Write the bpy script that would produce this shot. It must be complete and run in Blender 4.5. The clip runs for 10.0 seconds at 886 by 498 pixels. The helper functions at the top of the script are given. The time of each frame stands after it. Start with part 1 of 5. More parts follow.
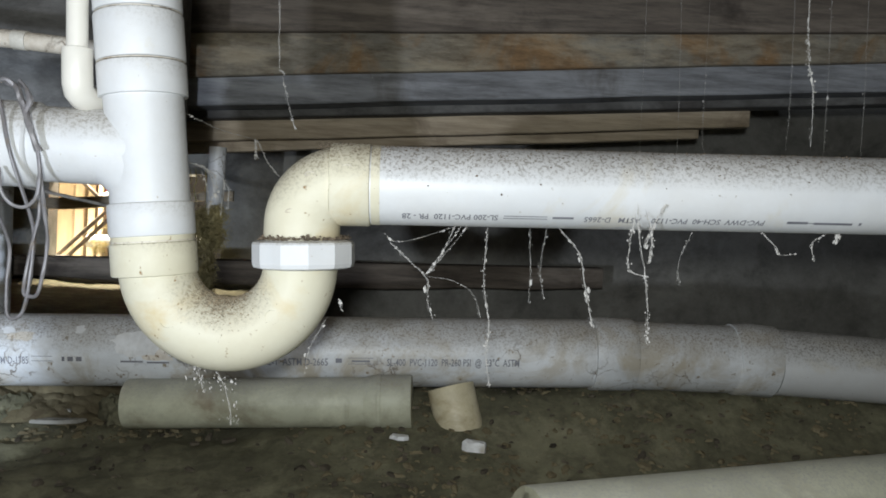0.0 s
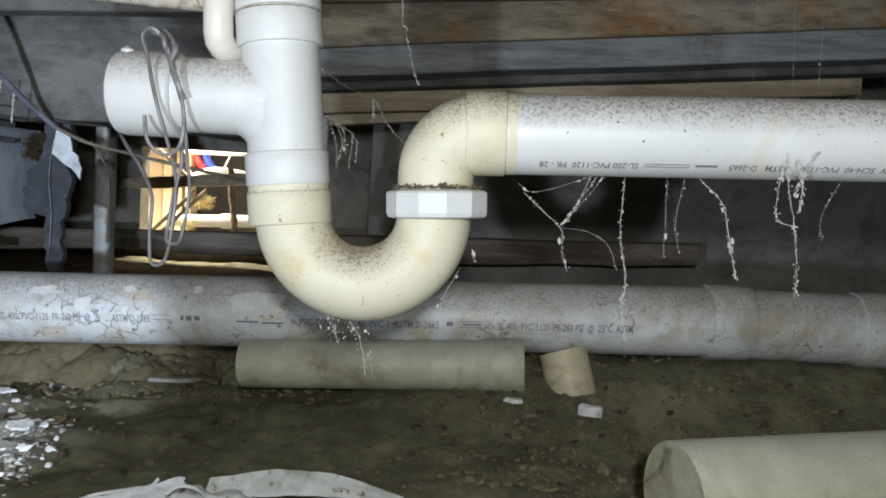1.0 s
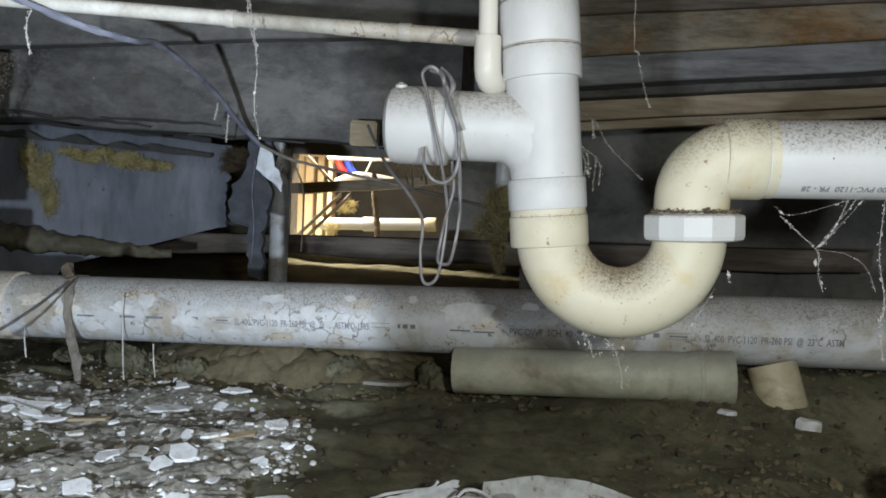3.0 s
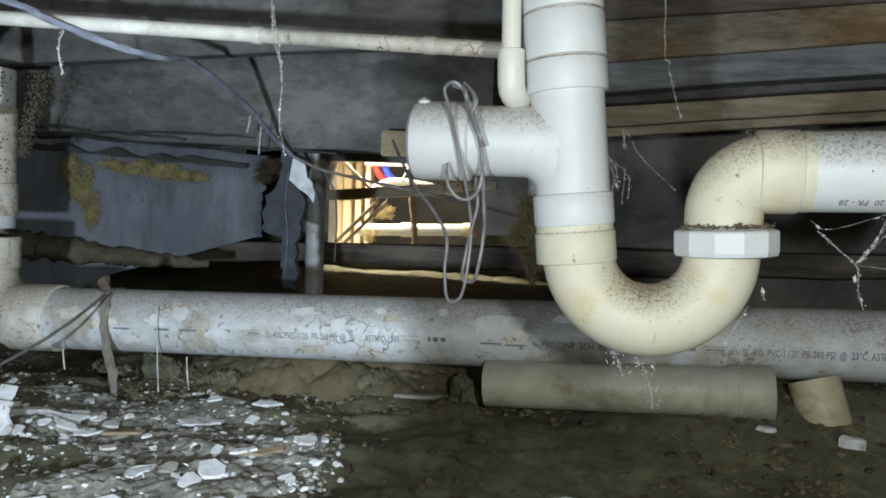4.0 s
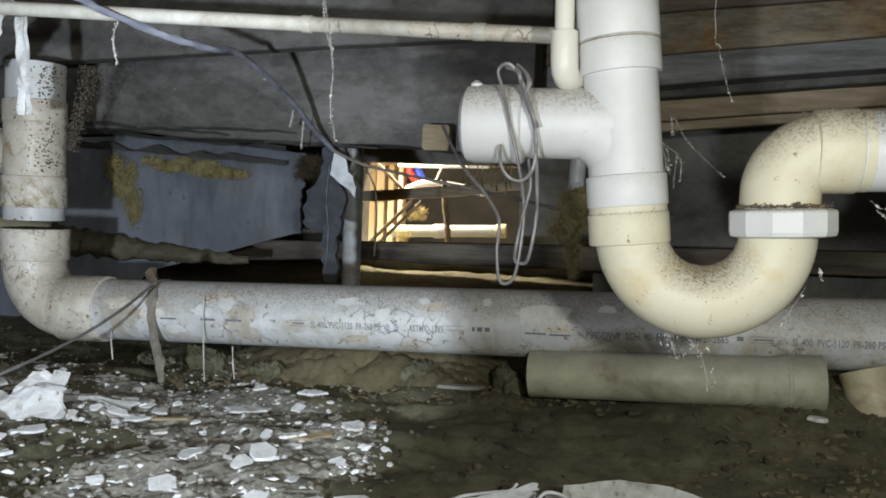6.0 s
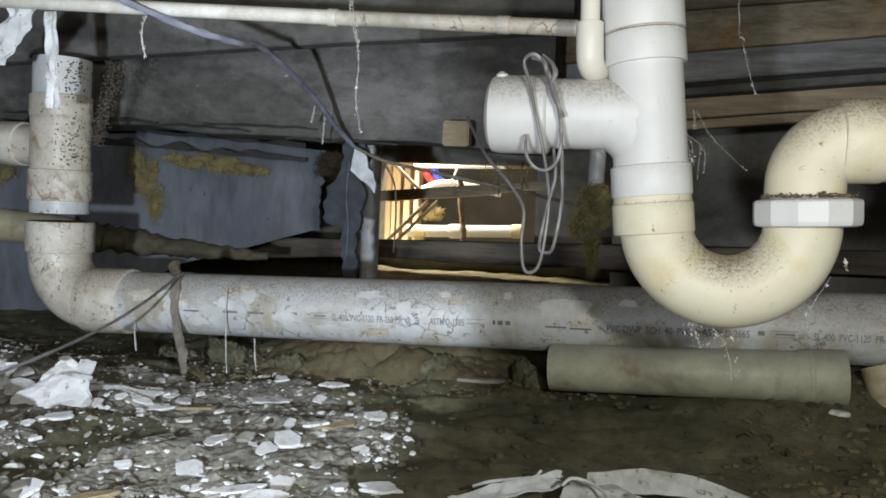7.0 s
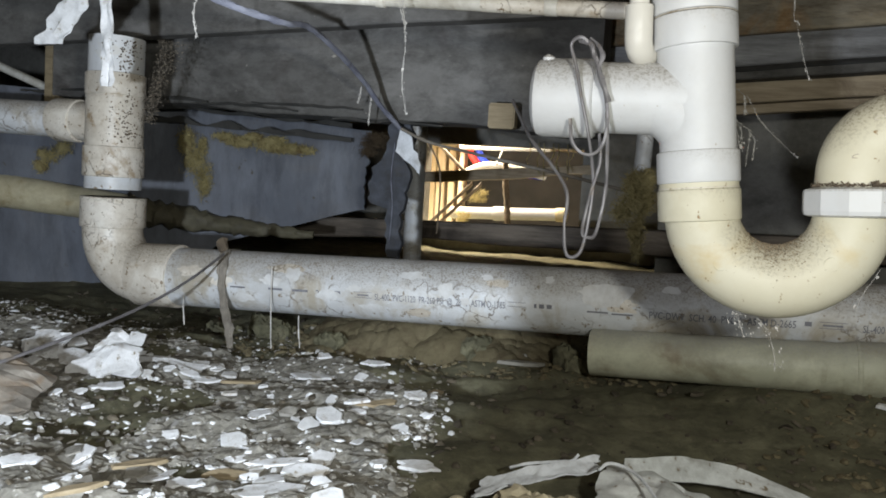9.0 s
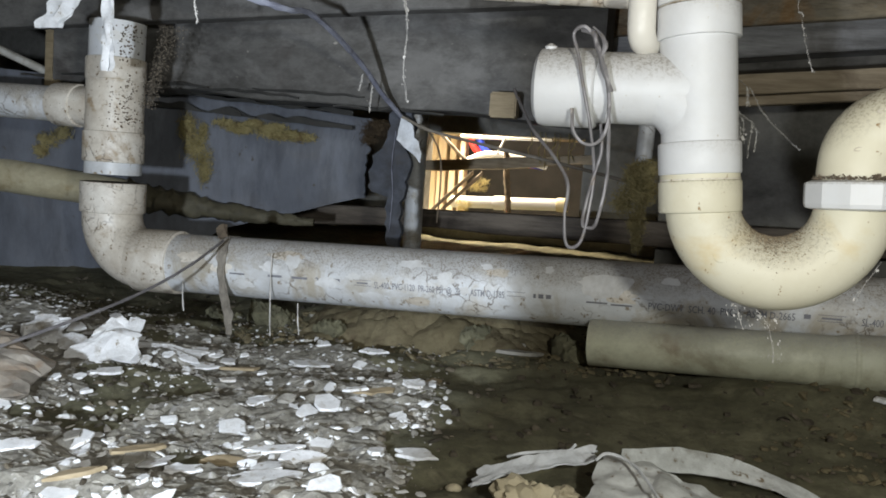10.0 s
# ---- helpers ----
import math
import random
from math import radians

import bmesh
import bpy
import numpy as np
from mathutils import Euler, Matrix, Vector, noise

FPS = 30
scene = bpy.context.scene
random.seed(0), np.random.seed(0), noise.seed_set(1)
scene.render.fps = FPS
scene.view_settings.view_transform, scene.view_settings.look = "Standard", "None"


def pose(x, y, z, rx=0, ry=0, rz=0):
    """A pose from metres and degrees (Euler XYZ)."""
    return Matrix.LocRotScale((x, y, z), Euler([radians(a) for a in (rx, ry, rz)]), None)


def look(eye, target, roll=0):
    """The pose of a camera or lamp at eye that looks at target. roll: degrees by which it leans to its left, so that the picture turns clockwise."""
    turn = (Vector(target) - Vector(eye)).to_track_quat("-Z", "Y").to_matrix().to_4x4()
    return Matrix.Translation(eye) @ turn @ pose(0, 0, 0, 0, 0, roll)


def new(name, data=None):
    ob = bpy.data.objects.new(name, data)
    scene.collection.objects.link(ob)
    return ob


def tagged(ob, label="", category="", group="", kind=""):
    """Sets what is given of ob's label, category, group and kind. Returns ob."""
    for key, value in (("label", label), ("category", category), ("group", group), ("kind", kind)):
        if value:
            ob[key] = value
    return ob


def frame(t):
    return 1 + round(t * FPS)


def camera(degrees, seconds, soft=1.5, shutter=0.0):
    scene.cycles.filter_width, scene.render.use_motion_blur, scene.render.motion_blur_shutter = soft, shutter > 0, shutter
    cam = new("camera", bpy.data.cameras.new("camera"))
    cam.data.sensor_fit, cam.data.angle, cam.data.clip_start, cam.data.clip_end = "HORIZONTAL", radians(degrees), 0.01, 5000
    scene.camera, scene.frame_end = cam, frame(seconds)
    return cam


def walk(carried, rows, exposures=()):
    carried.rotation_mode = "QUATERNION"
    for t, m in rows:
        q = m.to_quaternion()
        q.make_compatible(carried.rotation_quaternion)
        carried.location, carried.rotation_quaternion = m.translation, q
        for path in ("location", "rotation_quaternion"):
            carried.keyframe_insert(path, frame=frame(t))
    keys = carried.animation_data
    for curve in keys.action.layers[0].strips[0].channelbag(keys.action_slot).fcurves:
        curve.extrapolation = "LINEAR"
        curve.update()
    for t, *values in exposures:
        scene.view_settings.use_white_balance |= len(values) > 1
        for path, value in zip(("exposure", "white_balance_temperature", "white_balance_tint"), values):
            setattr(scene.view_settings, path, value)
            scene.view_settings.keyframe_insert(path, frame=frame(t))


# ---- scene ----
cam = camera(58.2, 10.0, soft=1.75)
PATH = [
    (0, (0.153, -0.016, 0.274), (0.242, 1.98, 0.203), 3.1),
    (0.5, (0.139, -0.009, 0.257), (0.114, 1.989, 0.167), 3.0),
    (1, (0.1, -0.008, 0.24), (0.034, 1.989, 0.137), 3.2),
    (1.5, (0.049, -0.029, 0.244), (-0.053, 1.964, 0.112), 3.5),
    (2, (0.014, -0.043, 0.25), (-0.166, 1.944, 0.111), 3.2),
    (2.5, (-0.004, -0.051, 0.25), (-0.271, 1.927, 0.123), 3.0),
    (3, (-0.026, -0.056, 0.255), (-0.327, 1.917, 0.129), 2.9),
    (4.3, (-0.012, -0.042, 0.269), (-0.439, 1.908, 0.144), 2.1),
    (4.5, (-0.015, -0.042, 0.267), (-0.448, 1.907, 0.147), 2.0),
    (5, (-0.02, -0.043, 0.261), (-0.469, 1.903, 0.145), 2.0),
    (5.5, (-0.026, -0.047, 0.255), (-0.486, 1.896, 0.14), 2.1),
    (7, (-0.041, -0.061, 0.234), (-0.542, 1.872, 0.132), 2.5),
    (7.5, (-0.039, -0.064, 0.234), (-0.564, 1.862, 0.119), 2.6),
    (8, (-0.037, -0.066, 0.234), (-0.595, 1.85, 0.106), 2.9),
    (8.5, (-0.038, -0.066, 0.234), (-0.627, 1.841, 0.093), 3.2),
    (9, (-0.039, -0.064, 0.235), (-0.642, 1.836, 0.081), 3.5),
    (9.5, (-0.04, -0.063, 0.235), (-0.641, 1.837, 0.067), 3.8),
    (10, (-0.039, -0.063, 0.235), (-0.64, 1.836, 0.053), 4.1),
]
walk(cam, [(t, look(eye, target, roll)) for t, eye, target, roll in PATH],
     exposures=[(0, 0.3, 6080, 12), (1.5, 0.12, 6150, 12), (3, -0.03, 6220, 11), (4.3, 0.02, 6080, 7), (5.3, 0.0, 6500, 9), (10, 0.05, 6550, 12)])

# torch light: one cool white hand torch, split into an upper spot and an added lower spot, plus an added wide fill
world = bpy.data.worlds.new("world")
scene.world = world
world.use_nodes = True
world.node_tree.nodes["Background"].inputs[0].default_value = (0.55, 0.6, 0.7, 1)
world.node_tree.nodes["Background"].inputs[1].default_value = 0.05


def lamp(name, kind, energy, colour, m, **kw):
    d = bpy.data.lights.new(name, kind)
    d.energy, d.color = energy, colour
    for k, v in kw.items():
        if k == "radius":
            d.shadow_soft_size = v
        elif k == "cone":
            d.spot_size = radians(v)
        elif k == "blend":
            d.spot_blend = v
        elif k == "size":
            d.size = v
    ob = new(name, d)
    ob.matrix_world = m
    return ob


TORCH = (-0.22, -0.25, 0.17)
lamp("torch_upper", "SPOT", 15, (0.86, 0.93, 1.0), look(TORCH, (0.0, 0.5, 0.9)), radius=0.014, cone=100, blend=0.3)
# Added second spot: the two cones together leave the ground at right dark.
lamp("torch_added_lower", "SPOT", 42, (0.78, 0.89, 1.0), look(TORCH, (-0.765, 0.59, 0.10)), radius=0.014, cone=67, blend=0.2)
# Added wide fill beside the camera's way, lifting dark soil and deep shadows.
lamp("added_fill", "POINT", 13.0, (0.96, 0.99, 0.92), pose(0.13, -0.12, 0.32), radius=0.02)
lamp("bay_light", "AREA", 42, (1.0, 0.86, 0.62), look((-0.86, 2.45, 0.64), (-0.90, 2.49, 0.0)), size=0.25)

# ---- materials ----


def ramp(nt, fac, stops):
    r = nt.nodes.new("ShaderNodeValToRGB")
    el = r.color_ramp.elements
    while len(el) < len(stops):
        el.new(0.5)
    for e, (p, c) in zip(el, stops):
        e.position, e.color = p, (*c, 1) if len(c) == 3 else c
    nt.links.new(fac, r.inputs[0])
    return r.outputs[0]


def tex(nt, scale, detail=6, rough=0.6, kind="noise", stretch=None, distort=0.0):
    co = nt.nodes.new("ShaderNodeTexCoord")
    src = co.outputs["Object"]
    if stretch:
        mp = nt.nodes.new("ShaderNodeMapping")
        mp.inputs["Scale"].default_value = stretch
        nt.links.new(src, mp.inputs[0])
        src = mp.outputs[0]
    if kind == "noise":
        n = nt.nodes.new("ShaderNodeTexNoise")
        n.inputs["Detail"].default_value, n.inputs["Roughness"].default_value = detail, rough
        n.inputs["Distortion"].default_value = distort
    else:
        n = nt.nodes.new("ShaderNodeTexVoronoi")
        n.feature = kind
    n.inputs["Scale"].default_value = scale
    nt.links.new(src, n.inputs["Vector"])
    return n.outputs[0]


def mix(nt, fac, a, b):
    m = nt.nodes.new("ShaderNodeMix")
    m.data_type = "RGBA"
    for sock, v in ((m.inputs[0], fac), (m.inputs[6], a), (m.inputs[7], b)):
        if isinstance(v, (int, float)):
            sock.default_value = v
        elif isinstance(v, tuple):
            sock.default_value = (*v, 1)
        else:
            nt.links.new(v, sock)
    return m.outputs[2]


def math_node(nt, op, a, b):
    m = nt.nodes.new("ShaderNodeMath")
    m.operation = op
    for sock, v in zip(m.inputs, (a, b)):
        if isinstance(v, (int, float)):
            sock.default_value = v
        else:
            nt.links.new(v, sock)
    return m.outputs[0]


def surface(name, base, second, scale=20, stains=None, stain_scale=6, stain_cut=(0.55, 0.7), rough=0.6, metal=0.0,
            bump=0.3, bump_scale=120, dust=None, specks=None, speck_scale=90, speck_cut=(0.62, 0.68), stretch=None, island=0.0, cracks=None, crack_scale=60, coat=0.0, spec=0.5, dust_from=0.25, grit=0.0, grit_colour=(0.03, 0.026, 0.022), grit_scale=38, streak=None):
    """A worn surface: two base tones, stains with a shape of their own, specks of dirt, settled dust on what faces up."""
    m = bpy.data.materials.new(name)
    m.use_nodes = True
    nt = m.node_tree
    b = nt.nodes["Principled BSDF"]
    col = ramp(nt, tex(nt, scale, stretch=stretch), [(0.3, base), (0.7, second)])
    if island:
        g = nt.nodes.new("ShaderNodeNewGeometry")
        hv = nt.nodes.new("ShaderNodeHueSaturation")
        nt.links.new(col, hv.inputs["Color"])
        nt.links.new(math_node(nt, "MULTIPLY_ADD", g.outputs["Random Per Island"], island), hv.inputs["Value"])
        hv.inputs["Value"].links[0].from_node.inputs[2].default_value = 1 - island * 0.55
        col = hv.outputs[0]
    if stains:
        f = ramp(nt, tex(nt, stain_scale, detail=8, rough=0.65, distort=0.6), [(stain_cut[0], (0, 0, 0)), (stain_cut[1], (1, 1, 1))])
        col = mix(nt, f, col, stains)
    if grit:
        f = ramp(nt, tex(nt, grit_scale, detail=10, rough=0.75, stretch=streak, distort=0.1), [(0.42, (0, 0, 0)), (0.66, (1, 1, 1))])
        col = mix(nt, math_node(nt, "MULTIPLY", f, grit), col, grit_colour)
        f = ramp(nt, tex(nt, grit_scale * 0.31, detail=8, rough=0.7, stretch=streak, distort=0.25), [(0.5, (0, 0, 0)), (0.62, (1, 1, 1))])
        col = mix(nt, math_node(nt, "MULTIPLY", f, grit * 0.55), col, tuple(min(1, c * 1.75 + 0.02) for c in second))
    if specks:
        f = ramp(nt, tex(nt, speck_scale, detail=3, rough=0.7), [(speck_cut[0], (0, 0, 0)), (speck_cut[1], (1, 1, 1))])
        col = mix(nt, f, col, specks)
    if cracks:
        v = nt.nodes.new("ShaderNodeTexVoronoi")
        v.feature = "DISTANCE_TO_EDGE"
        v.inputs["Scale"].default_value = crack_scale
        co = nt.nodes.new("ShaderNodeTexCoord")
        warp = nt.nodes.new("ShaderNodeTexNoise")
        warp.inputs["Scale"].default_value, warp.inputs["Detail"].default_value = crack_scale * 1.4, 5
        nt.links.new(co.outputs["Object"], warp.inputs["Vector"])
        add = nt.nodes.new("ShaderNodeVectorMath")
        add.operation = "MULTIPLY_ADD"
        add.inputs[1].default_value = (1.3 / crack_scale,) * 3
        nt.links.new(warp.outputs["Color"], add.inputs[0])
        nt.links.new(co.outputs["Object"], add.inputs[2])
        nt.links.new(add.outputs[0], v.inputs["Vector"])
        thin = ramp(nt, v.outputs["Distance"], [(0.0, (1, 1, 1)), (0.05, (0, 0, 0))])
        where = ramp(nt, tex(nt, crack_scale * 0.3, detail=4), [(0.5, (0, 0, 0)), (0.6, (1, 1, 1))])
        col = mix(nt, math_node(nt, "MULTIPLY", thin, where), col, cracks)
    if dust:
        g = nt.nodes.new("ShaderNodeNewGeometry")
        s = nt.nodes.new("ShaderNodeSeparateXYZ")
        nt.links.new(g.outputs["Normal"], s.inputs[0])
        up = ramp(nt, s.outputs["Z"], [(dust_from, (0, 0, 0)), (dust_from + 0.7, (1, 1, 1))])
        cover = ramp(nt, tex(nt, 45, detail=8, rough=0.7), [(0.3, (0.35, 0.35, 0.35)), (0.7, (0.9, 0.9, 0.9))])
        col = mix(nt, math_node(nt, "MULTIPLY", up, cover), col, tuple(0.5 * a + 0.35 * b for a, b in zip(dust, second)))
        grain = ramp(nt, tex(nt, 420, detail=5, rough=0.75), [(0.5, (0, 0, 0)), (0.58, (1, 1, 1))])
        col = mix(nt, math_node(nt, "MULTIPLY", math_node(nt, "MULTIPLY", up, grain), 0.85), col, tuple(0.7 * c for c in dust))
    nt.links.new(col, b.inputs["Base Color"])
    b.inputs["Metallic"].default_value = metal
    b.inputs["Coat Weight"].default_value = coat
    b.inputs["Coat Roughness"].default_value = 0.15
    b.inputs["Specular IOR Level"].default_value = spec
    rr = nt.nodes.new("ShaderNodeMapRange")
    rr.inputs[3].default_value, rr.inputs[4].default_value = max(0.03, rough - 0.12), min(1, rough + 0.15)
    nt.links.new(tex(nt, scale * 2.3), rr.inputs[0])
    nt.links.new(rr.outputs[0], b.inputs["Roughness"])
    if bump:
        bp = nt.nodes.new("ShaderNodeBump")
        bp.inputs["Strength"].default_value, bp.inputs["Distance"].default_value = bump, 0.002
        nt.links.new(tex(nt, bump_scale, detail=8, rough=0.7), bp.inputs["Height"])
        nt.links.new(bp.outputs[0], b.inputs["Normal"])
    return m


PVC = surface("white_pvc", (0.6, 0.61, 0.62), (0.68, 0.68, 0.68), 9, stains=(0.58, 0.53, 0.42), stain_scale=11, stain_cut=(0.58, 0.76), rough=0.42,
              bump=0.08, grit=0.12, grit_colour=(0.45, 0.4, 0.32), grit_scale=34, dust=(0.2, 0.17, 0.13), dust_from=-0.05, specks=(0.3, 0.26, 0.2), speck_scale=140, speck_cut=(0.7, 0.74))
PVC_CLEAN = surface("white_pvc_fitting", (0.6, 0.61, 0.62), (0.67, 0.67, 0.67), 12, stains=(0.6, 0.55, 0.43), stain_scale=16, stain_cut=(0.62, 0.78),
                    rough=0.45, spec=0.4, grit=0.13, grit_colour=(0.46, 0.41, 0.33), grit_scale=30, specks=(0.4, 0.34, 0.26), speck_scale=170, speck_cut=(0.7, 0.74), bump=0.08, dust=(0.36, 0.32, 0.26), dust_from=0.05)
CREAM = surface("cream_pvc", (0.61, 0.57, 0.43), (0.67, 0.635, 0.505), 14, stains=(0.58, 0.46, 0.24), stain_scale=13, stain_cut=(0.54, 0.76), rough=0.5,
                bump=0.1, bump_scale=60, dust_from=0.1, dust=(0.2, 0.15, 0.09), specks=(0.28, 0.18, 0.08), speck_scale=110, speck_cut=(0.66, 0.71), spec=0.3, grit=0.16, grit_colour=(0.5, 0.42, 0.28), grit_scale=30)
OLDPVC = surface("old_grey_pvc", (0.54, 0.56, 0.58), (0.65, 0.66, 0.67), 7, cracks=(0.14, 0.11, 0.08), crack_scale=38, stains=(0.42, 0.38, 0.31), stain_scale=14, stain_cut=(0.5, 0.62), rough=0.42,
                 bump=0.08, dust=(0.29, 0.25, 0.2), specks=(0.24, 0.19, 0.13), speck_scale=75, speck_cut=(0.62, 0.68), dust_from=0.0, grit=0.4, grit_colour=(0.3, 0.26, 0.2), grit_scale=26, streak=(0.6, 1, 1))
TANPVC = surface("stained_beige_pvc", (0.58, 0.53, 0.45), (0.67, 0.62, 0.54), 9, cracks=(0.12, 0.09, 0.06), crack_scale=34, stains=(0.36, 0.27, 0.17), stain_scale=24, stain_cut=(0.56, 0.66), rough=0.45,
                 bump=0.1, dust=(0.22, 0.17, 0.11), specks=(0.2, 0.14, 0.08), speck_scale=150, speck_cut=(0.62, 0.66), grit=0.45, grit_colour=(0.26, 0.19, 0.12), grit_scale=30)
DULLPVC = surface("dull_olive_pvc", (0.4, 0.4, 0.3), (0.5, 0.5, 0.38), 9, stains=(0.26, 0.22, 0.15), stain_scale=12, rough=0.5, bump=0.1,
                  dust=(0.5, 0.49, 0.46), grit=0.5, grit_colour=(0.16, 0.13, 0.08), grit_scale=26)
YELLOW = surface("yellow_tan_plastic", (0.52, 0.46, 0.3), (0.6, 0.54, 0.38), 16, stains=(0.36, 0.28, 0.15), stain_scale=20, rough=0.5, bump=0.1, grit=0.35, grit_colour=(0.2, 0.15, 0.08))
CPVC = surface("cream_cpvc", (0.55, 0.53, 0.47), (0.62, 0.6, 0.54), 20, stains=(0.24, 0.16, 0.09), stain_scale=9, stain_cut=(0.6, 0.7), rough=0.4, bump=0.04,
               dust=(0.36, 0.31, 0.24), grit=0.5, grit_colour=(0.25, 0.2, 0.14), grit_scale=30)
SUPPLY = surface("cream_supply_pipe", (0.68, 0.65, 0.58), (0.74, 0.71, 0.64), 20, stains=(0.4, 0.33, 0.22), stain_scale=16, stain_cut=(0.66, 0.76), rough=0.4, bump=0.05, dust=(0.4, 0.36, 0.3))
NEST_DUST = surface("tan_brown_dust", (0.2, 0.155, 0.1), (0.36, 0.29, 0.2), 80, rough=0.95, bump=0.3, spec=0.1, island=0.8)
INK = surface("grey_ink", (0.12, 0.12, 0.14), (0.22, 0.22, 0.24), 60, rough=0.6, bump=0)
GRIME = surface("brown_grime", (0.08, 0.06, 0.04), (0.2, 0.155, 0.11), 60, rough=0.9, bump=0.8)
DIRT = surface("damp_brown_soil", (0.095, 0.09, 0.057), (0.18, 0.17, 0.108), 9, stains=(0.23, 0.21, 0.14), stain_scale=28, stain_cut=(0.56, 0.72), rough=0.9,
               bump=1.0, bump_scale=70, spec=0.2, grit=0.5, grit_scale=60)
MOUND = surface("tan_soil", (0.125, 0.105, 0.06), (0.195, 0.165, 0.1), 18,  stains=(0.09, 0.065, 0.04), stain_scale=30, rough=0.95, bump=1.0, spec=0.2, grit=0.5, grit_colour=(0.07, 0.05, 0.03), grit_scale=50)
GRAVEL = surface("grey_rubble", (0.19, 0.178, 0.15), (0.4, 0.38, 0.34), 60, rough=0.95, bump=1.0, bump_scale=260, island=0.9, spec=0.3)
DARKGRAVEL = surface("brown_rubble", (0.05, 0.04, 0.028), (0.13, 0.11, 0.08), 30, rough=0.9, bump=0.6, island=0.9, spec=0.3)
PLASTER = surface("white_plaster", (0.68, 0.69, 0.7), (0.82, 0.82, 0.83), 40, stains=(0.4, 0.36, 0.3), stain_scale=30, rough=0.85, bump=0.5, specks=(0.3, 0.26, 0.2), grit=0.35, grit_colour=(0.25, 0.23, 0.2), grit_scale=70)
WOODCHIP = surface("tan_wood", (0.22, 0.17, 0.1), (0.34, 0.27, 0.17), 30, stretch=(1, 6, 6), rough=0.8, bump=0.5)
STEEL = surface("dusty_grey_steel", (0.22, 0.225, 0.24), (0.31, 0.315, 0.33), 5, stains=(0.1, 0.085, 0.07), stain_scale=4, rough=0.7, bump=0.3, specks=(0.3, 0.29, 0.27),
                speck_cut=(0.72, 0.76), stretch=(0.5, 1, 2), grit=0.6, streak=(0.35, 1, 3), grit_scale=24)
RUST = surface("rusted_steel", (0.24, 0.23, 0.2), (0.3, 0.25, 0.17), 6, stains=(0.28, 0.17, 0.08), stain_scale=9, stain_cut=(0.48, 0.62), rough=0.85, bump=0.7,
               specks=(0.3, 0.27, 0.22), speck_cut=(0.68, 0.72), grit=0.7, grit_colour=(0.07, 0.045, 0.025), streak=(0.5, 1, 2))
BROWN = surface("dark_joist_wood", (0.13, 0.105, 0.085), (0.21, 0.175, 0.14), 7, stretch=(0.7, 8, 8), rough=0.85, bump=0.5, stains=(0.06, 0.045, 0.035), grit=0.6, streak=(0.3, 3, 3), grit_scale=30)
WOOD = surface("pale_batten_wood", (0.4, 0.32, 0.22), (0.52, 0.43, 0.31), 8, stretch=(0.7, 10, 10), rough=0.8, bump=0.4, stains=(0.2, 0.15, 0.1), grit=0.45, grit_colour=(0.12, 0.08, 0.05), streak=(0.3, 4, 4))
BELLY = surface("grey_belly_board", (0.083, 0.08, 0.074), (0.145, 0.14, 0.133), 4, stains=(0.07, 0.06, 0.055), stain_scale=5, rough=0.85, bump=0.5, bump_scale=40,
                specks=(0.3, 0.28, 0.25), speck_scale=60, speck_cut=(0.72, 0.75), stretch=(0.6, 1, 2.5), grit=0.6, streak=(0.8, 1, 1.5), grit_scale=30)
SHEET = surface("blue_grey_sheeting", (0.105, 0.115, 0.14), (0.165, 0.177, 0.207), 4, stains=(0.14, 0.14, 0.15), stain_scale=6, rough=0.6, bump=0.25, bump_scale=25, grit=0.5, grit_colour=(0.06, 0.06, 0.065), streak=(1.6, 1, 0.5), grit_scale=20, specks=(0.1, 0.09, 0.08), speck_scale=60, speck_cut=(0.66, 0.72))
WOOL = surface("yellow_insulation", (0.27, 0.225, 0.1), (0.44, 0.375, 0.19), 40, stains=(0.14, 0.09, 0.04), stain_scale=30, rough=1.0, bump=1.0, spec=0.1)
PAPER = surface("pale_blue_backing", (0.58, 0.61, 0.65), (0.68, 0.7, 0.74), 14, stains=(0.33, 0.33, 0.33), stain_scale=16, rough=0.8, bump=0.4, grit=0.4, grit_colour=(0.16, 0.15, 0.13), grit_scale=50)
DARKBOARD = surface("dark_torn_board", (0.035, 0.039, 0.05), (0.075, 0.082, 0.1), 18, stains=(0.06, 0.055, 0.05), stain_scale=12, rough=0.9, bump=0.6, grit=0.6, grit_scale=40)
WIRE = surface("dull_tie_wire", (0.14, 0.13, 0.135), (0.27, 0.26, 0.265), 40, stains=(0.2, 0.17, 0.14), stain_scale=60, rough=0.5, metal=0.3, bump=0.2)
CABLE = surface("dusty_blue_cable", (0.14, 0.145, 0.19), (0.24, 0.25, 0.3), 30, stains=(0.06, 0.055, 0.055), stain_scale=22, rough=0.8, bump=0.5)
WEB = surface("dusty_cobweb", (0.45, 0.43, 0.4), (0.62, 0.6, 0.57), 60, rough=1.0, bump=0.4, spec=0.1)
FILM = surface("grey_plastic_sheet", (0.48, 0.5, 0.49), (0.62, 0.64, 0.63), 18, stains=(0.22, 0.2, 0.16), stain_scale=16, rough=0.45, bump=0.4, specks=(0.2, 0.16, 0.11), grit=0.5, grit_colour=(0.1, 0.09, 0.07), grit_scale=45)
WARMWOOD = surface("pale_framing_wood", (0.55, 0.44, 0.3), (0.68, 0.57, 0.42), 9, stretch=(6, 6, 0.8), rough=0.8, bump=0.3)
REDTUBE = surface("red_tube", (0.55, 0.03, 0.03), (0.62, 0.05, 0.04), 20, rough=0.4, bump=0)
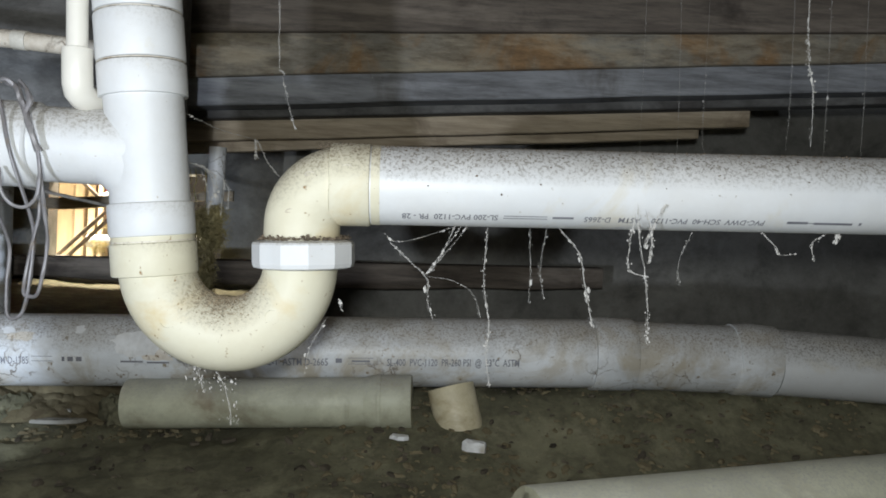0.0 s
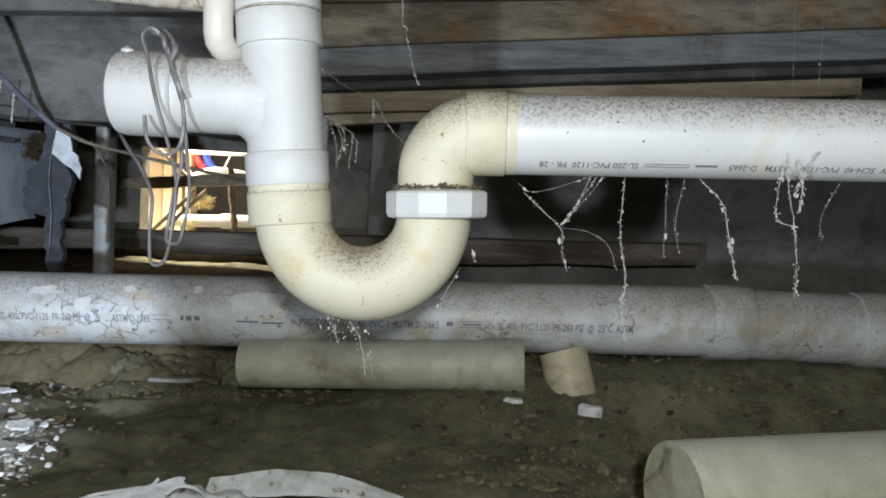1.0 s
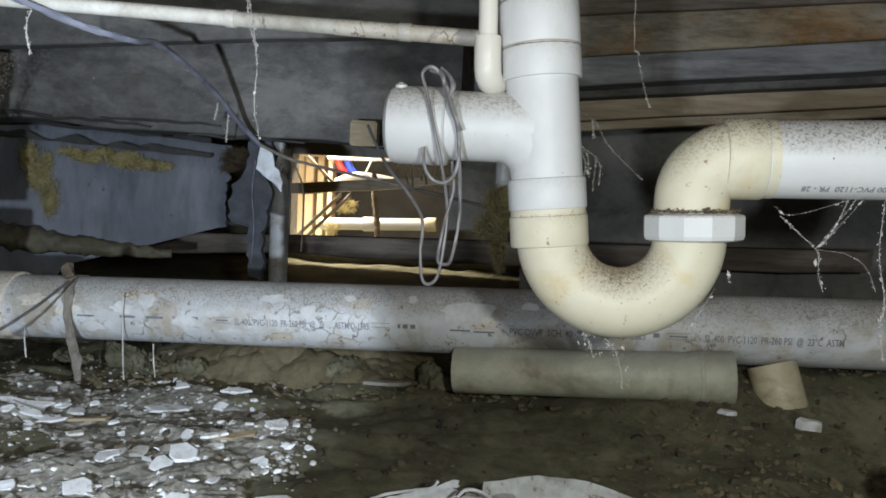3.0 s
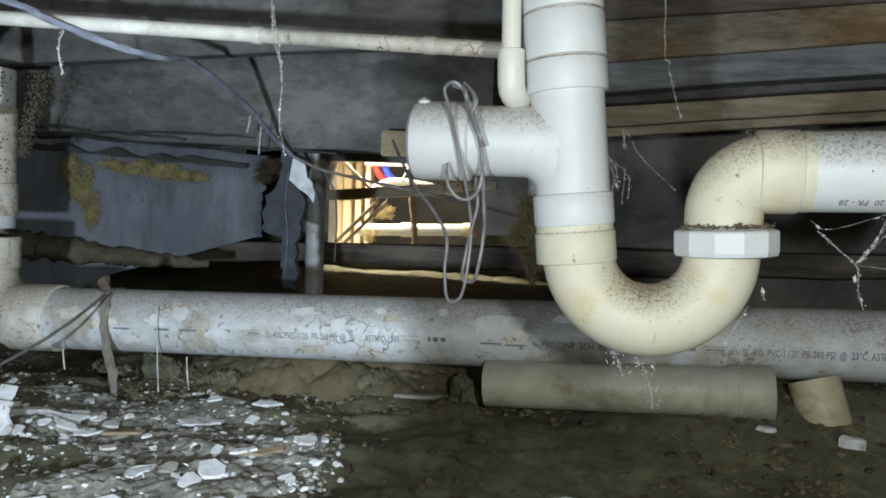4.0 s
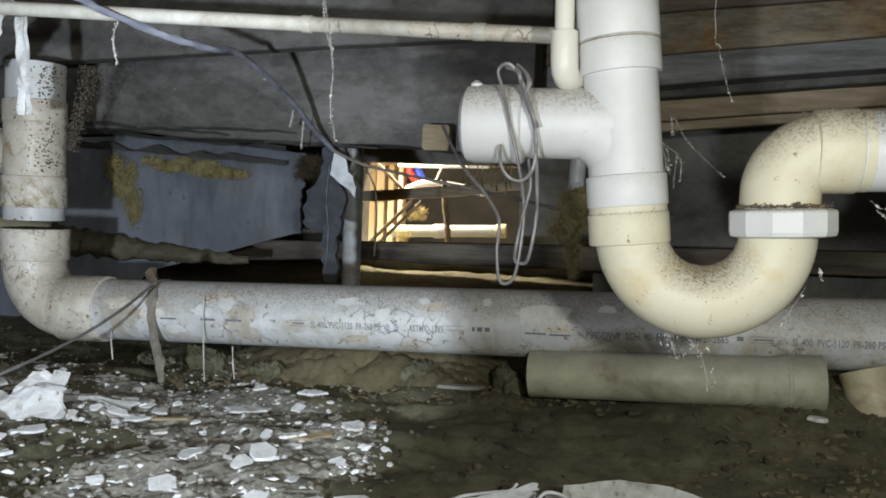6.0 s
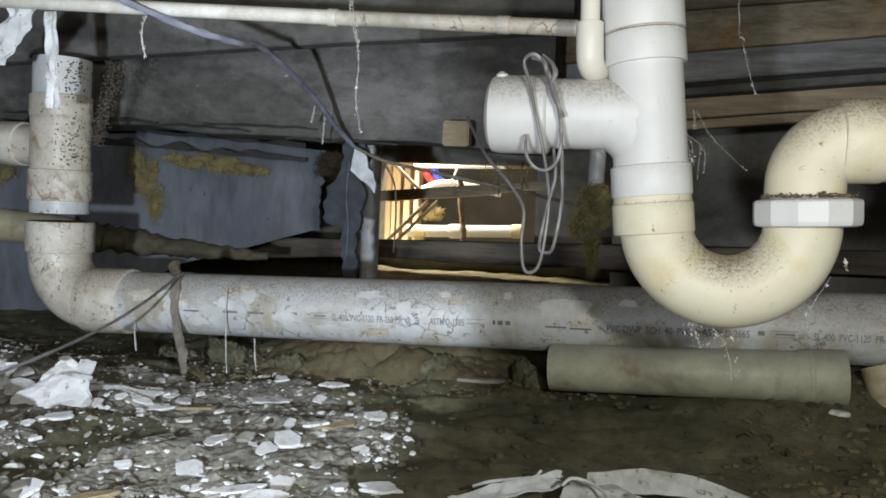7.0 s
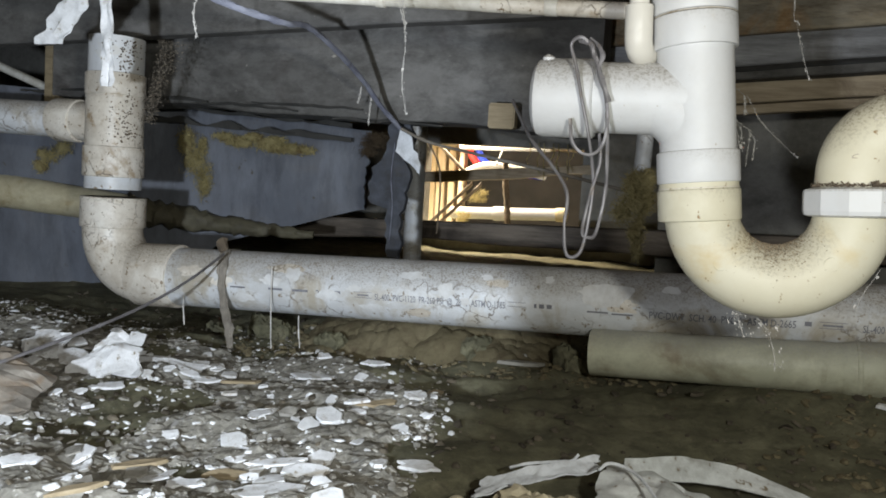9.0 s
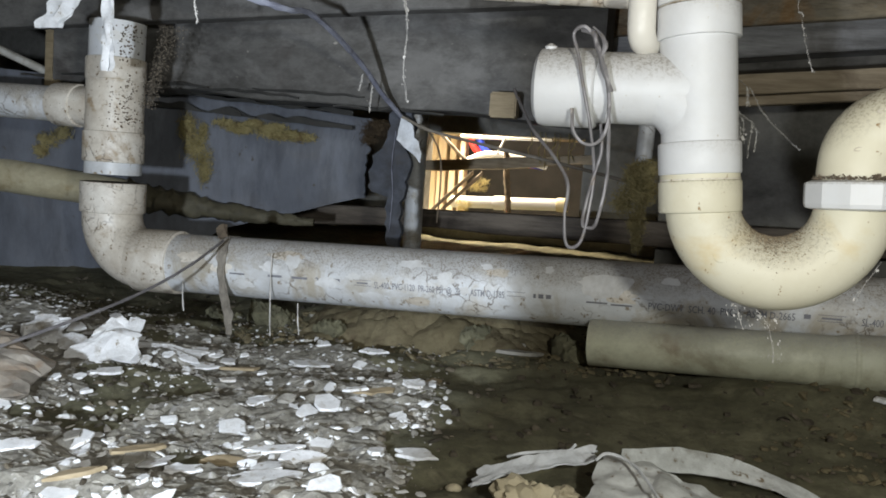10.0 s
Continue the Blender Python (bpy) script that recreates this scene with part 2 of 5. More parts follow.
BLUETUBE = surface("blue_tube", (0.02, 0.05, 0.5), (0.03, 0.07, 0.56), 20, rough=0.4, bump=0)
FLAKE = surface("peeling_grey_film", (0.52, 0.52, 0.52), (0.62, 0.62, 0.61), 12, rough=0.6, bump=0.2, grit=0.4, grit_colour=(0.3, 0.26, 0.2), grit_scale=40)
NEST = surface("rust_brown_fibre", (0.045, 0.034, 0.024), (0.09, 0.065, 0.04), 40, rough=1.0, bump=0.5, spec=0.1)
BED = surface("grey_rubble_bed", (0.13, 0.12, 0.095), (0.28, 0.265, 0.23), 60, stains=(0.38, 0.37, 0.35), stain_scale=90, stain_cut=(0.56, 0.64), rough=0.95, bump=1.0, bump_scale=160, spec=0.2,
              grit=0.6, grit_colour=(0.05, 0.043, 0.035), grit_scale=70)
LINING = surface("black_lining", (0.03, 0.03, 0.028), (0.06, 0.057, 0.052), 30, rough=0.95, bump=0.5)
CRUMBLE = surface("tan_foam", (0.42, 0.36, 0.24), (0.55, 0.49, 0.36), 30, rough=0.95, bump=0.8)
# Near-black so the unlit depth behind the bay stays dark under its lamp.
UNLIT_BLACK = surface("unlit_black_wall", (0.012, 0.011, 0.01), (0.028, 0.025, 0.022), 12, rough=0.95, bump=0.5)
BAG = surface("dusty_brown_plastic", (0.2, 0.175, 0.145), (0.32, 0.29, 0.25), 18, stains=(0.24, 0.15, 0.08), stain_scale=14, rough=0.4, bump=0.5, grit=0.5, grit_scale=45)
CLOTH = surface("brown_cloth", (0.16, 0.14, 0.115), (0.26, 0.235, 0.2), 40, rough=0.95, bump=0.8, spec=0.1, grit=0.5, grit_scale=60)
CRUST = surface("nest_dirt", (0.12, 0.1, 0.08), (0.26, 0.225, 0.18), 90, rough=0.95, bump=0.6, spec=0.1, island=0.8)
# Darker tone for the pipe length that lies in the riser's shade.
SHADED_PIPE = surface("shaded_pipe_olive", (0.085, 0.075, 0.045), (0.14, 0.125, 0.08), 14, rough=0.7, bump=0.5, grit=0.5, grit_scale=26)
DARKWALL = surface("dark_block_wall", (0.26, 0.25, 0.225), (0.34, 0.33, 0.3), 5, stains=(0.1, 0.095, 0.085), stain_scale=4, rough=0.95, bump=0.6, grit=0.5, grit_scale=10)

# ---- mesh helpers ----


def part(name, bm, material, parent=None, label="", smooth=True):
    me = bpy.data.meshes.new(name)
    bmesh.ops.recalc_face_normals(bm, faces=bm.faces[:])
    bm.to_mesh(me)
    bm.free()
    me.materials.append(material)
    if smooth:
        me.shade_smooth()
        me.set_sharp_from_angle(angle=radians(38))
    ob = new(name, me)
    ob.parent = parent
    if label:
        ob["label"] = label
    return ob


def thing(name, label, category, group="", kind=""):
    return tagged(new(name), label, category, group, kind)


def sweep(bm, pts, radii, seg=24, cap=True, wobble=0.0, flat=1.0, seed=0):
    """A tube along points with a radius at each, with parallel frames."""
    pts = [Vector(p) for p in pts]
    if isinstance(radii, (int, float)):
        radii = [radii] * len(pts)
    n = len(pts)
    tans = []
    for i in range(n):
        d = pts[min(i + 1, n - 1)] - pts[max(i - 1, 0)]
        k = 1
        while d.length < 1e-7:
            k += 1
            d = pts[min(i + k, n - 1)] - pts[max(i - k, 0)]
        tans.append(d.normalized())
    up = Vector((0, 1, 0)) if abs(tans[0].y) < 0.9 else Vector((1, 0, 0))
    u = (up - tans[0] * up.dot(tans[0])).normalized()
    rings = []
    for i in range(n):
        u = (u - tans[i] * u.dot(tans[i])).normalized()
        v = tans[i].cross(u)
        ring = []
        for s in range(seg):
            a = 2 * math.pi * s / seg
            r = radii[i]
            if wobble:
                r *= 1 + wobble * noise.noise(pts[i] * 90 + Vector((math.cos(a), math.sin(a), seed)) * 1.3)
            ring.append(bm.verts.new(pts[i] + u * (r * math.cos(a)) + v * (r * flat * math.sin(a))))
        rings.append(ring)
    for a, b in zip(rings, rings[1:]):
        for s in range(seg):
            bm.faces.new((a[s], a[(s + 1) % seg], b[(s + 1) % seg], b[s]))
    if cap:
        bm.faces.new(rings[0][::-1])
        bm.faces.new(rings[-1])
    return bm


def line(a, b, n=2):
    a, b = Vector(a), Vector(b)
    return [a.lerp(b, i / (n - 1)) for i in range(n)]


def collar(bm, a, b, r, edge=0.0015, seg=32, bore=0.0):
    """A ring or hub from a to b with rounded rims; with a bore it is a real open socket."""
    a, b = Vector(a), Vector(b)
    d = (b - a).normalized()
    prof = [(0, r - edge), (edge * 0.3, r - edge * 0.3), (edge, r)]
    pts = [a + d * p for p, _ in prof] + [b - d * p for p, _ in prof[::-1]]
    rad = [q for _, q in prof] + [q for _, q in prof[::-1]]
    if bore:
        pts = [a + d * 0.036] + [a] + pts + [b] + [b - d * 0.03]
        rad = [bore, bore] + rad + [bore, bore]
    return sweep(bm, pts, rad, seg, cap=True)


def arc(centre, r, a0, a1, n, y=None, tilt=0.0):
    """Points of an arc in the upright plane y."""
    return [Vector((centre[0] + r * math.cos(radians(a0 + (a1 - a0) * i / (n - 1))), y,
                    centre[1] + r * math.sin(radians(a0 + (a1 - a0) * i / (n - 1))))) for i in range(n)]


def smooth_path(pts, per=8):
    """Catmull-Rom through the points."""
    p = [Vector(q) for q in pts]
    p = [p[0] * 2 - p[1]] + p + [p[-1] * 2 - p[-2]]
    out = []
    for i in range(1, len(p) - 2):
        for k in range(per):
            t = k / per
            a, b, c, d = p[i - 1:i + 3]
            out.append(0.5 * ((2 * b) + (c - a) * t + (2 * a - 5 * b + 4 * c - d) * t * t + (3 * b - a - 3 * c + d) * t ** 3))
    out.append(p[-2])
    return out


def prism(bm, outline, depth, ragged=0.0, seed=0):
    """A slab: an outline of 3D points in one plane, thickened along depth (a vector)."""
    depth = Vector(depth)
    pts = [Vector(p) for p in outline]
    if ragged:
        fine = []
        for i, p in enumerate(pts):
            q = pts[(i + 1) % len(pts)]
            n = max(2, int((q - p).length / 0.008))
            for k in range(n):
                w = p.lerp(q, k / n)
                side = (q - p).normalized().cross(depth.normalized())
                fine.append(w + side * ragged * noise.noise(w * 60 + Vector((seed, 0, 0))))
        pts = fine
    a = [bm.verts.new(p) for p in pts]
    b = [bm.verts.new(p + depth) for p in pts]
    n = len(pts)
    bm.faces.new(a)
    bm.faces.new(b[::-1])
    for i in range(n):
        bm.faces.new((a[i], b[i], b[(i + 1) % n], a[(i + 1) % n]))
    return bm


def beam(bm, a, b, width, height, twist=0.0, n=24, wob=0.002, edge=0.002, seed=0):
    """A long timber or flange from a to b (its lower front edge), width back in y, height up, a little uneven."""
    a, b = Vector(a), Vector(b)
    rings = []
    for i in range(n + 1):
        p = a.lerp(b, i / n)
        w = wob * noise.noise(p * 6 + Vector((seed, seed, 0)))
        y0, y1, z0, z1 = p.y + w, p.y + width, p.z + w, p.z + height
        e = edge
        rings.append([bm.verts.new(c) for c in ((p.x, y0, z0 + e), (p.x, y0 + e, z0), (p.x, y1 - e, z0), (p.x, y1, z0 + e),
                                                 (p.x, y1, z1 - e), (p.x, y1 - e, z1), (p.x, y0 + e, z1), (p.x, y0, z1 - e))])
    for r, s in zip(rings, rings[1:]):
        for k in range(8):
            bm.faces.new((r[k], r[(k + 1) % 8], s[(k + 1) % 8], s[k]))
    bm.faces.new(rings[0])
    bm.faces.new(rings[-1][::-1])
    return bm


def box(bm, lo, hi, edge=0.0):
    x0, y0, z0 = lo
    x1, y1, z1 = hi
    bmesh.ops.create_cube(bm, size=1, matrix=Matrix.LocRotScale(((x0 + x1) / 2, (y0 + y1) / 2, (z0 + z1) / 2), None, (x1 - x0, y1 - y0, z1 - z0)))
    if edge:
        bmesh.ops.bevel(bm, geom=bm.edges[:], offset=edge, segments=2, affect="EDGES")
    return bm


def lettering(text, size, origin, along, axis_point, r, parent, start_angle=0.0, flip=False, length=None):
    """Words printed on a pipe: built-in font, wrapped on the cylinder."""
    cu = bpy.data.curves.new("lettering", "FONT")
    cu.body, cu.size, cu.resolution_u, cu.extrude, cu.offset = text, size, 2, 0.0, 0.0001
    tmp = bpy.data.objects.new("lettering", cu)
    scene.collection.objects.link(tmp)
    me = bpy.data.meshes.new_from_object(tmp.evaluated_get(bpy.context.evaluated_depsgraph_get()))
    bpy.data.objects.remove(tmp)
    wide = length / max(v.co.x for v in me.vertices) if length else 0.82
    for v in me.vertices:
        v.co.x *= wide
    wrap_flat(me, origin, along, axis_point, r, start_angle, flip)
    me.materials.append(INK)
    ob = new("lettering", me)
    ob.parent = parent
    ob["label"] = "grey printed words"
    return ob


def wrap_flat(me, origin, along, axis_point, r, start_angle, flip):
    along = Vector(along).normalized()
    front = Vector((0, -1, 0))
    front = (front - along * front.dot(along)).normalized()
    up = front.cross(along)
    if up.z < 0:
        up = -up
    ax = Vector(axis_point)
    for v in me.vertices:
        s, h = v.co.x, v.co.y
        if flip:
            s, h = -s, -h
        a = start_angle + h / r
        p = ax + along * (origin + s) + (front * math.cos(a) + up * math.sin(a)) * (r + 0.0003)
        v.co = p


def print_bar(x0, x1, h0, h1, along, axis_point, r, parent):
    """A plain bar of ink on a pipe, for marks that cannot be read."""
    bm = bmesh.new()
    n = 6
    low = [bm.verts.new((x0 + (x1 - x0) * i / n, h0, 0)) for i in range(n + 1)]
    top = [bm.verts.new((x0 + (x1 - x0) * i / n, h1, 0)) for i in range(n + 1)]
    for i in range(n):
        bm.faces.new((low[i], low[i + 1], top[i + 1], top[i]))
    me = bpy.data.meshes.new("printed_bar")
    bm.to_mesh(me)
    bm.free()
    wrap_flat(me, 0, along, axis_point, r, 0, False)
    me.materials.append(INK)
    ob = new("printed_bar", me)
    ob.parent = parent
    ob["label"] = "unreadable printed mark"
    return ob


def crumbs(name, spots, material, parent=None, label=""):
    """Many tiny uneven eight-sided crumbs in one mesh, each from a place and a size."""
    rng = random.Random(len(spots))
    verts, faces = [], []
    for p, r in spots:
        k = len(verts)
        a, b, c = (r * rng.uniform(0.6, 1.6) for _ in range(3))
        t, u = rng.uniform(0, 3.1), rng.uniform(-0.6, 0.6)
        ex = Vector((math.cos(t), math.sin(t), u)) * a
        ey = Vector((-math.sin(t), math.cos(t), -u)) * b
        ez = Vector((u, -u, 1)) * c * 0.7
        for d in (ex, ey, -ex, -ey, ez, -ez):
            verts.append(tuple(Vector(p) + d * rng.uniform(0.8, 1.2)))
        faces += [(k + i, k + (i + 1) % 4, k + 4) for i in range(4)] + [(k + (i + 1) % 4, k + i, k + 5) for i in range(4)]
    me = bpy.data.meshes.new(name)
    me.from_pydata(verts, [], faces)
    me.materials.append(material)
    ob = new(name, me)
    ob.parent = parent
    return tagged(ob, label, kind="stuff")


# ---- ground ----


def bell(x, y, cx, cy, sx, sy):
    return math.exp(-((x - cx) / sx) ** 2 - ((y - cy) / sy) ** 2)


def ground_z(x, y):
    z = 0.005 + 0.03 * bell(x, y, 0.1, 0.9, 0.22, 0.13) + 0.04 * bell(x, y, 0.3, 0.9, 0.25, 0.1) + 0.085 * bell(x, y, 0.65, 0.95, 0.33, 0.1)
    z += 0.055 * bell(x, y, -0.42, 1.06, 0.24, 0.1) - 0.02 * bell(x, y, -0.75, 0.98, 0.3, 0.12)
    if y > 1.1:
        z += 0.05 * min(1, (y - 1.1) / 0.5)
    p = Vector((x, y, 0))
    z += 0.010 * noise.noise(p * 5) + 0.006 * noise.noise(p * 14) + 0.004 * noise.noise(p * 38)
    if -1.3 < x < -0.1 and 0.2 < y < 0.95:
        q = Vector((x * 5 + y * 3, y * 13 - x * 4, 4))
        z += (0.014 * noise.noise(q) + 0.006 * noise.noise(q * 2.7)) * min(1, (-0.1 - x) * 8)
    if -1.3 < x < 0.9 and 0.2 < y < 1.3:
        z += 0.0025 * noise.noise(p * 95)
    return z


def build_ground():
    xs = np.concatenate([np.arange(-2.6, -1.2, 0.05), np.arange(-1.2, 0.8, 0.009), np.arange(0.8, 2.41, 0.05)])
    ys = np.concatenate([np.arange(-1.5, 0.25, 0.05), np.arange(0.25, 1.25, 0.009), np.arange(1.25, 3.3, 0.05)])
    verts = [(x, y, ground_z(x, y)) for y in ys for x in xs]
    nx = len(xs)
    faces = [(j * nx + i, j * nx + i + 1, (j + 1) * nx + i + 1, (j + 1) * nx + i) for j in range(len(ys) - 1) for i in range(nx - 1)]
    me = bpy.data.meshes.new("ground")
    me.from_pydata(verts, [], faces)
    me.materials.append(DIRT)
    me.shade_smooth()
    tagged(new("ground", me), "damp dark brown soil of the crawl space", "ground", kind="structure")


build_ground()

# ---- setting: floor above, walls around, girder and joists ----


def structure(name, bm, material, label, category, smooth=False):
    return tagged(part(name, bm, material, smooth=smooth), label, category, kind="structure")


structure("ceiling", box(bmesh.new(), (-2.6, -1.5, 0.66), (2.4, 3.3, 0.70)), BROWN, "dark underside of the timber floor above", "ceiling")
structure("wall_south", box(bmesh.new(), (-2.6, -1.6, -0.1), (2.4, -1.5, 0.7)), DARKWALL, "dark block wall closing the crawl space", "wall")
structure("wall_east", box(bmesh.new(), (2.4, -1.6, -0.1), (2.5, 3.3, 0.7)), DARKWALL, "dark block wall closing the crawl space", "wall")
structure("wall_west", box(bmesh.new(), (-2.7, -1.6, -0.1), (-2.6, 3.3, 0.7)), DARKWALL, "dark block wall closing the crawl space", "wall")
structure("wall_north", box(bmesh.new(), (-2.6, 3.2, -0.1), (2.4, 3.3, 0.7)), UNLIT_BLACK, "near-black wall closing the bay, standing for its unlit depth", "wall")


def wall_with_bay():
    bm = bmesh.new()
    for lo, hi in (((-2.6, 2.2, 0.0), (-0.83, 2.26, 0.66)), ((-0.36, 2.2, 0.0), (-0.1, 2.26, 0.66)), ((-0.12, 1.75, 0.0), (-0.06, 2.2, 0.66)), ((-0.12, 1.7, 0.0), (2.4, 1.76, 0.66)),
                   ((-0.83, 2.2, 0.0), (-0.36, 2.26, 0.12)), ((-0.83, 2.2, 0.365), (-0.36, 2.26, 0.66))):
        box(bm, lo, hi)
    return structure("wall_inner", bm, DARKWALL, "dark partition with a square opening to a lit bay", "wall")


wall_with_bay()
def add_beam(name, a, b, width, height, material, label, category, seed=0, wob=0.002):
    return tagged(part(name, beam(bmesh.new(), a, b, width, height, seed=seed, wob=wob, n=60), material, smooth=False), label, category, kind="structure")


# near joist and the boxed girder behind the water pipe
add_beam("floor_joist", (-2.2, 0.97, 0.381), (-0.15, 0.97, 0.468), 0.03, 0.25, BELLY, "dusty grey floor joist above the water pipe", "joist", 1)
add_beam("girder", (-1.13, 1.06, 0.35), (-0.19, 1.121, 0.328), 0.09, 0.33, BELLY, "long dusty grey girder under the floor", "girder", 2, 0.01)
# layered members to the other side of the stack
add_beam("upper_joist", (-0.32, 1.2296, 0.535), (2.2, 1.12, 0.668), 0.04, 0.2, BROWN, "dark brown timber joist", "joist", 3)
add_beam("rusted_beam", (-0.32, 1.2441, 0.467), (2.2, 1.14, 0.655), 0.05, 0.075, RUST, "rusted steel beam flange under the joist", "beam", 4)
add_beam("steel_channel", (-0.32, 1.2586, 0.4234), (2.2, 1.16, 0.612), 0.06, 0.048, STEEL, "grey dusty steel channel", "beam", 5)
add_beam("backing_strip", (-0.32, 1.3186, 0.411), (2.2, 1.22, 0.60), 0.05, 0.04, BELLY, "dark grey strip behind the channel", "beam", 6)
add_beam("batten", (-0.32, 1.3552, 0.376), (0.725, 1.33, 0.463), 0.03, 0.044, WOOD, "pale wooden batten with a sawn end", "batten", 7)
add_beam("lower_batten", (-0.32, 1.3879, 0.360), (0.655, 1.375, 0.443), 0.03, 0.02, WOOD, "thinner pale wooden batten", "batten", 8)

# ---- the sink drain with its trap ----
Y = 0.6


def stack_at(z):
    return Vector((-0.059 + (0.42 - z) * 0.105, Y, z))


def drain_trap():
    t = thing("drain_trap", "white and cream plastic drain with a P-trap hung under the floor", "drain pipe")
    part("riser_pipe", sweep(bmesh.new(), [stack_at(0.66), stack_at(0.38)], 0.0302, 36), PVC, t)
    part("coupling", collar(bmesh.new(), stack_at(0.4155), stack_at(0.3805), 0.0325), PVC_CLEAN, t)
    part("coupling", collar(bmesh.new(), stack_at(0.46), stack_at(0.417), 0.0322), PVC_CLEAN, t)
    bm = bmesh.new()
    collar(bm, stack_at(0.379), stack_at(0.3545), 0.0325, edge=0.001)
    sweep(bm, [stack_at(0.362), stack_at(0.268)], 0.0292, 36)
    sweep(bm, [(-0.05, Y, 0.3155), (-0.14, Y, 0.3155)], 0.0285, 36)
    # hollow fillet where the branch turns down into the stack
    sweep(bm, [Vector((-0.0865 + 0.0425 * math.sin(a), Y, 0.273 + 0.0425 * math.cos(a))) for a in np.linspace(0, math.pi / 2, 11)], 0.0278, 36)
    collar(bm, stack_at(0.2755), stack_at(0.2505), 0.0317)
    part("tee", bm, PVC_CLEAN, t, "bright white sanitary tee")
    bm = bmesh.new()
    d = Vector((-1, 0, 0))
    p = Vector((-0.126, Y, 0.3145))
    sweep(bm, [p, p + d * 0.0005, p + d * 0.002, p + d * 0.041, p + d * 0.047, p + d * 0.0505, p + d * 0.0515],
          [0.029, 0.031, 0.0322, 0.0322, 0.031, 0.026, 0.02], 40)
    cap = part("end_cap", bm, PVC_CLEAN, t, "rounded white end cap")
    part("raised_nub", sweep(bmesh.new(), [(-0.166, 0.592, 0.342), (-0.166, 0.591, 0.3465), (-0.166, 0.591, 0.3485)], [0.005, 0.005, 0.002], 12), PVC_CLEAN, cap)
    for z, r in ((0.3797, 0.0322), (0.4163, 0.0315), (0.2466, 0.0312)):
        part("seam", sweep(bmesh.new(), [stack_at(z + 0.00035), stack_at(z - 0.00035)], r, 36), TANPVC, t, "brown dirt line in the joint")
    part("seal_ring", sweep(bmesh.new(), [stack_at(0.257), stack_at(0.244)], 0.0305, 32), CREAM, t)
    bm = bmesh.new()
    collar(bm, stack_at(0.2458), stack_at(0.221), 0.0318)
    pts = [stack_at(0.24), stack_at(0.234)] + arc((0.0172, 0.2325), 0.0545, 186, 360, 30, Y) + [Vector((0.0717, Y, 0.26))]
    rad = [0.029, 0.029] + [0.0284] * 30 + [0.0282]
    sweep(bm, pts, rad, 40)
    bend = part("trap_bend", bm, CREAM, t, "cream U-shaped trap bend with brown grime inside")
    # grime caught in the hollow of the bend
    spots = []
    for i in range(2600):
        a = radians(random.gauss(268, 24))
        phi = math.pi - abs(random.gauss(0, 0.55)) * (1 if random.random() < 0.85 else -1)
        rr = 0.0545 + 0.0285 * math.cos(phi)
        spots.append((Vector((0.0172 + rr * math.cos(a), Y - 0.0285 * math.sin(phi), 0.2325 + rr * math.sin(a))), 0.00012 + 0.0006 * random.random() ** 3))
    crumbs("grime", spots, NEST_DUST, bend, "brown crumbs of dirt")
    for x, z in ((-0.02, 0.19), (0.056, 0.196)):
        bm = bmesh.new()
        ring = [Vector((x + 0.0052 * math.cos(a), Y - 0.0278, z + 0.0052 * math.sin(a))) for a in np.linspace(0, 2 * math.pi, 20)]
        sweep(bm, ring, 0.0004, 6, cap=False)
        part("moulded_ring", bm, CREAM, bend)
    # slip nut: eight flats with chamfered rims
    bm = bmesh.new()
    sweep(bm, [(0.0738, Y, z) for z in (0.2535, 0.252, 0.2505, 0.236, 0.233, 0.2318)], [0.034, 0.0385, 0.0392, 0.0392, 0.0382, 0.034], 12)
    bmesh.ops.rotate(bm, cent=(0.0738, Y, 0.243), matrix=Matrix.Rotation(radians(12), 3, "Z"), verts=bm.verts[:])
    bmesh.ops.rotate(bm, cent=(0.0738, Y, 0.243), matrix=Matrix.Rotation(radians(-3), 3, "Y"), verts=bm.verts[:])
    nut = part("slip_nut", bm, PVC_CLEAN, t, "white many-sided slip nut", smooth=False)
    spots = []
    for i in range(900):
        a = random.uniform(0, 2 * math.pi)
        r = 0.0288 + abs(random.gauss(0, 0.0025))
        spots.append((Vector((0.0732 + r * math.cos(a), Y + r * math.sin(a), 0.254 + 0.0016 * math.cos(a) + abs(random.gauss(0, 0.0012)))), 0.0003 + 0.0015 * random.random() ** 3))
    crumbs("grime", spots, GRIME, nut, "crust of brown dirt")
    bm = bmesh.new()
    sweep(bm, [(0.0715, Y, 0.245), (0.0715, Y, 0.262)] + arc((0.1035, 0.2655), 0.032, 180, 90, 14, Y) + [Vector((0.108, Y, 0.2976))], 0.029, 40)
    collar(bm, (0.0925, Y, 0.2972), (0.1225, Y, 0.2982), 0.0318)
    elbow = part("elbow", bm, CREAM, t, "cream plastic elbow dusted with dirt on top")
    part("seam", sweep(bmesh.new(), [(0.0927, Y, 0.2972), (0.0932, Y, 0.2972)], 0.0319, 40), CREAM, elbow)
    for x, z, yy in ((0.079, 0.302, 0.5735), (0.0665, 0.274, 0.5715), (0.106, 0.3085, 0.5705)):
        ring = [Vector((x + 0.0042 * math.cos(q), yy + 0.0006, z + 0.0026 * math.sin(q))) for q in np.linspace(0, math.pi, 14)]
        part("moulded_mark", sweep(bmesh.new(), ring + [ring[0]], 0.00035, 5, cap=False), TANPVC, elbow, "moulded half ring")
    a, b = Vector((0.11, Y, 0.2978)), Vector((1.75, Y, 0.353))
    pipe = part("outlet_pipe", sweep(bmesh.new(), [a.lerp(b, i / 20) for i in range(21)], 0.0303, 40), PVC, t, "long white pipe with printed words upside down")
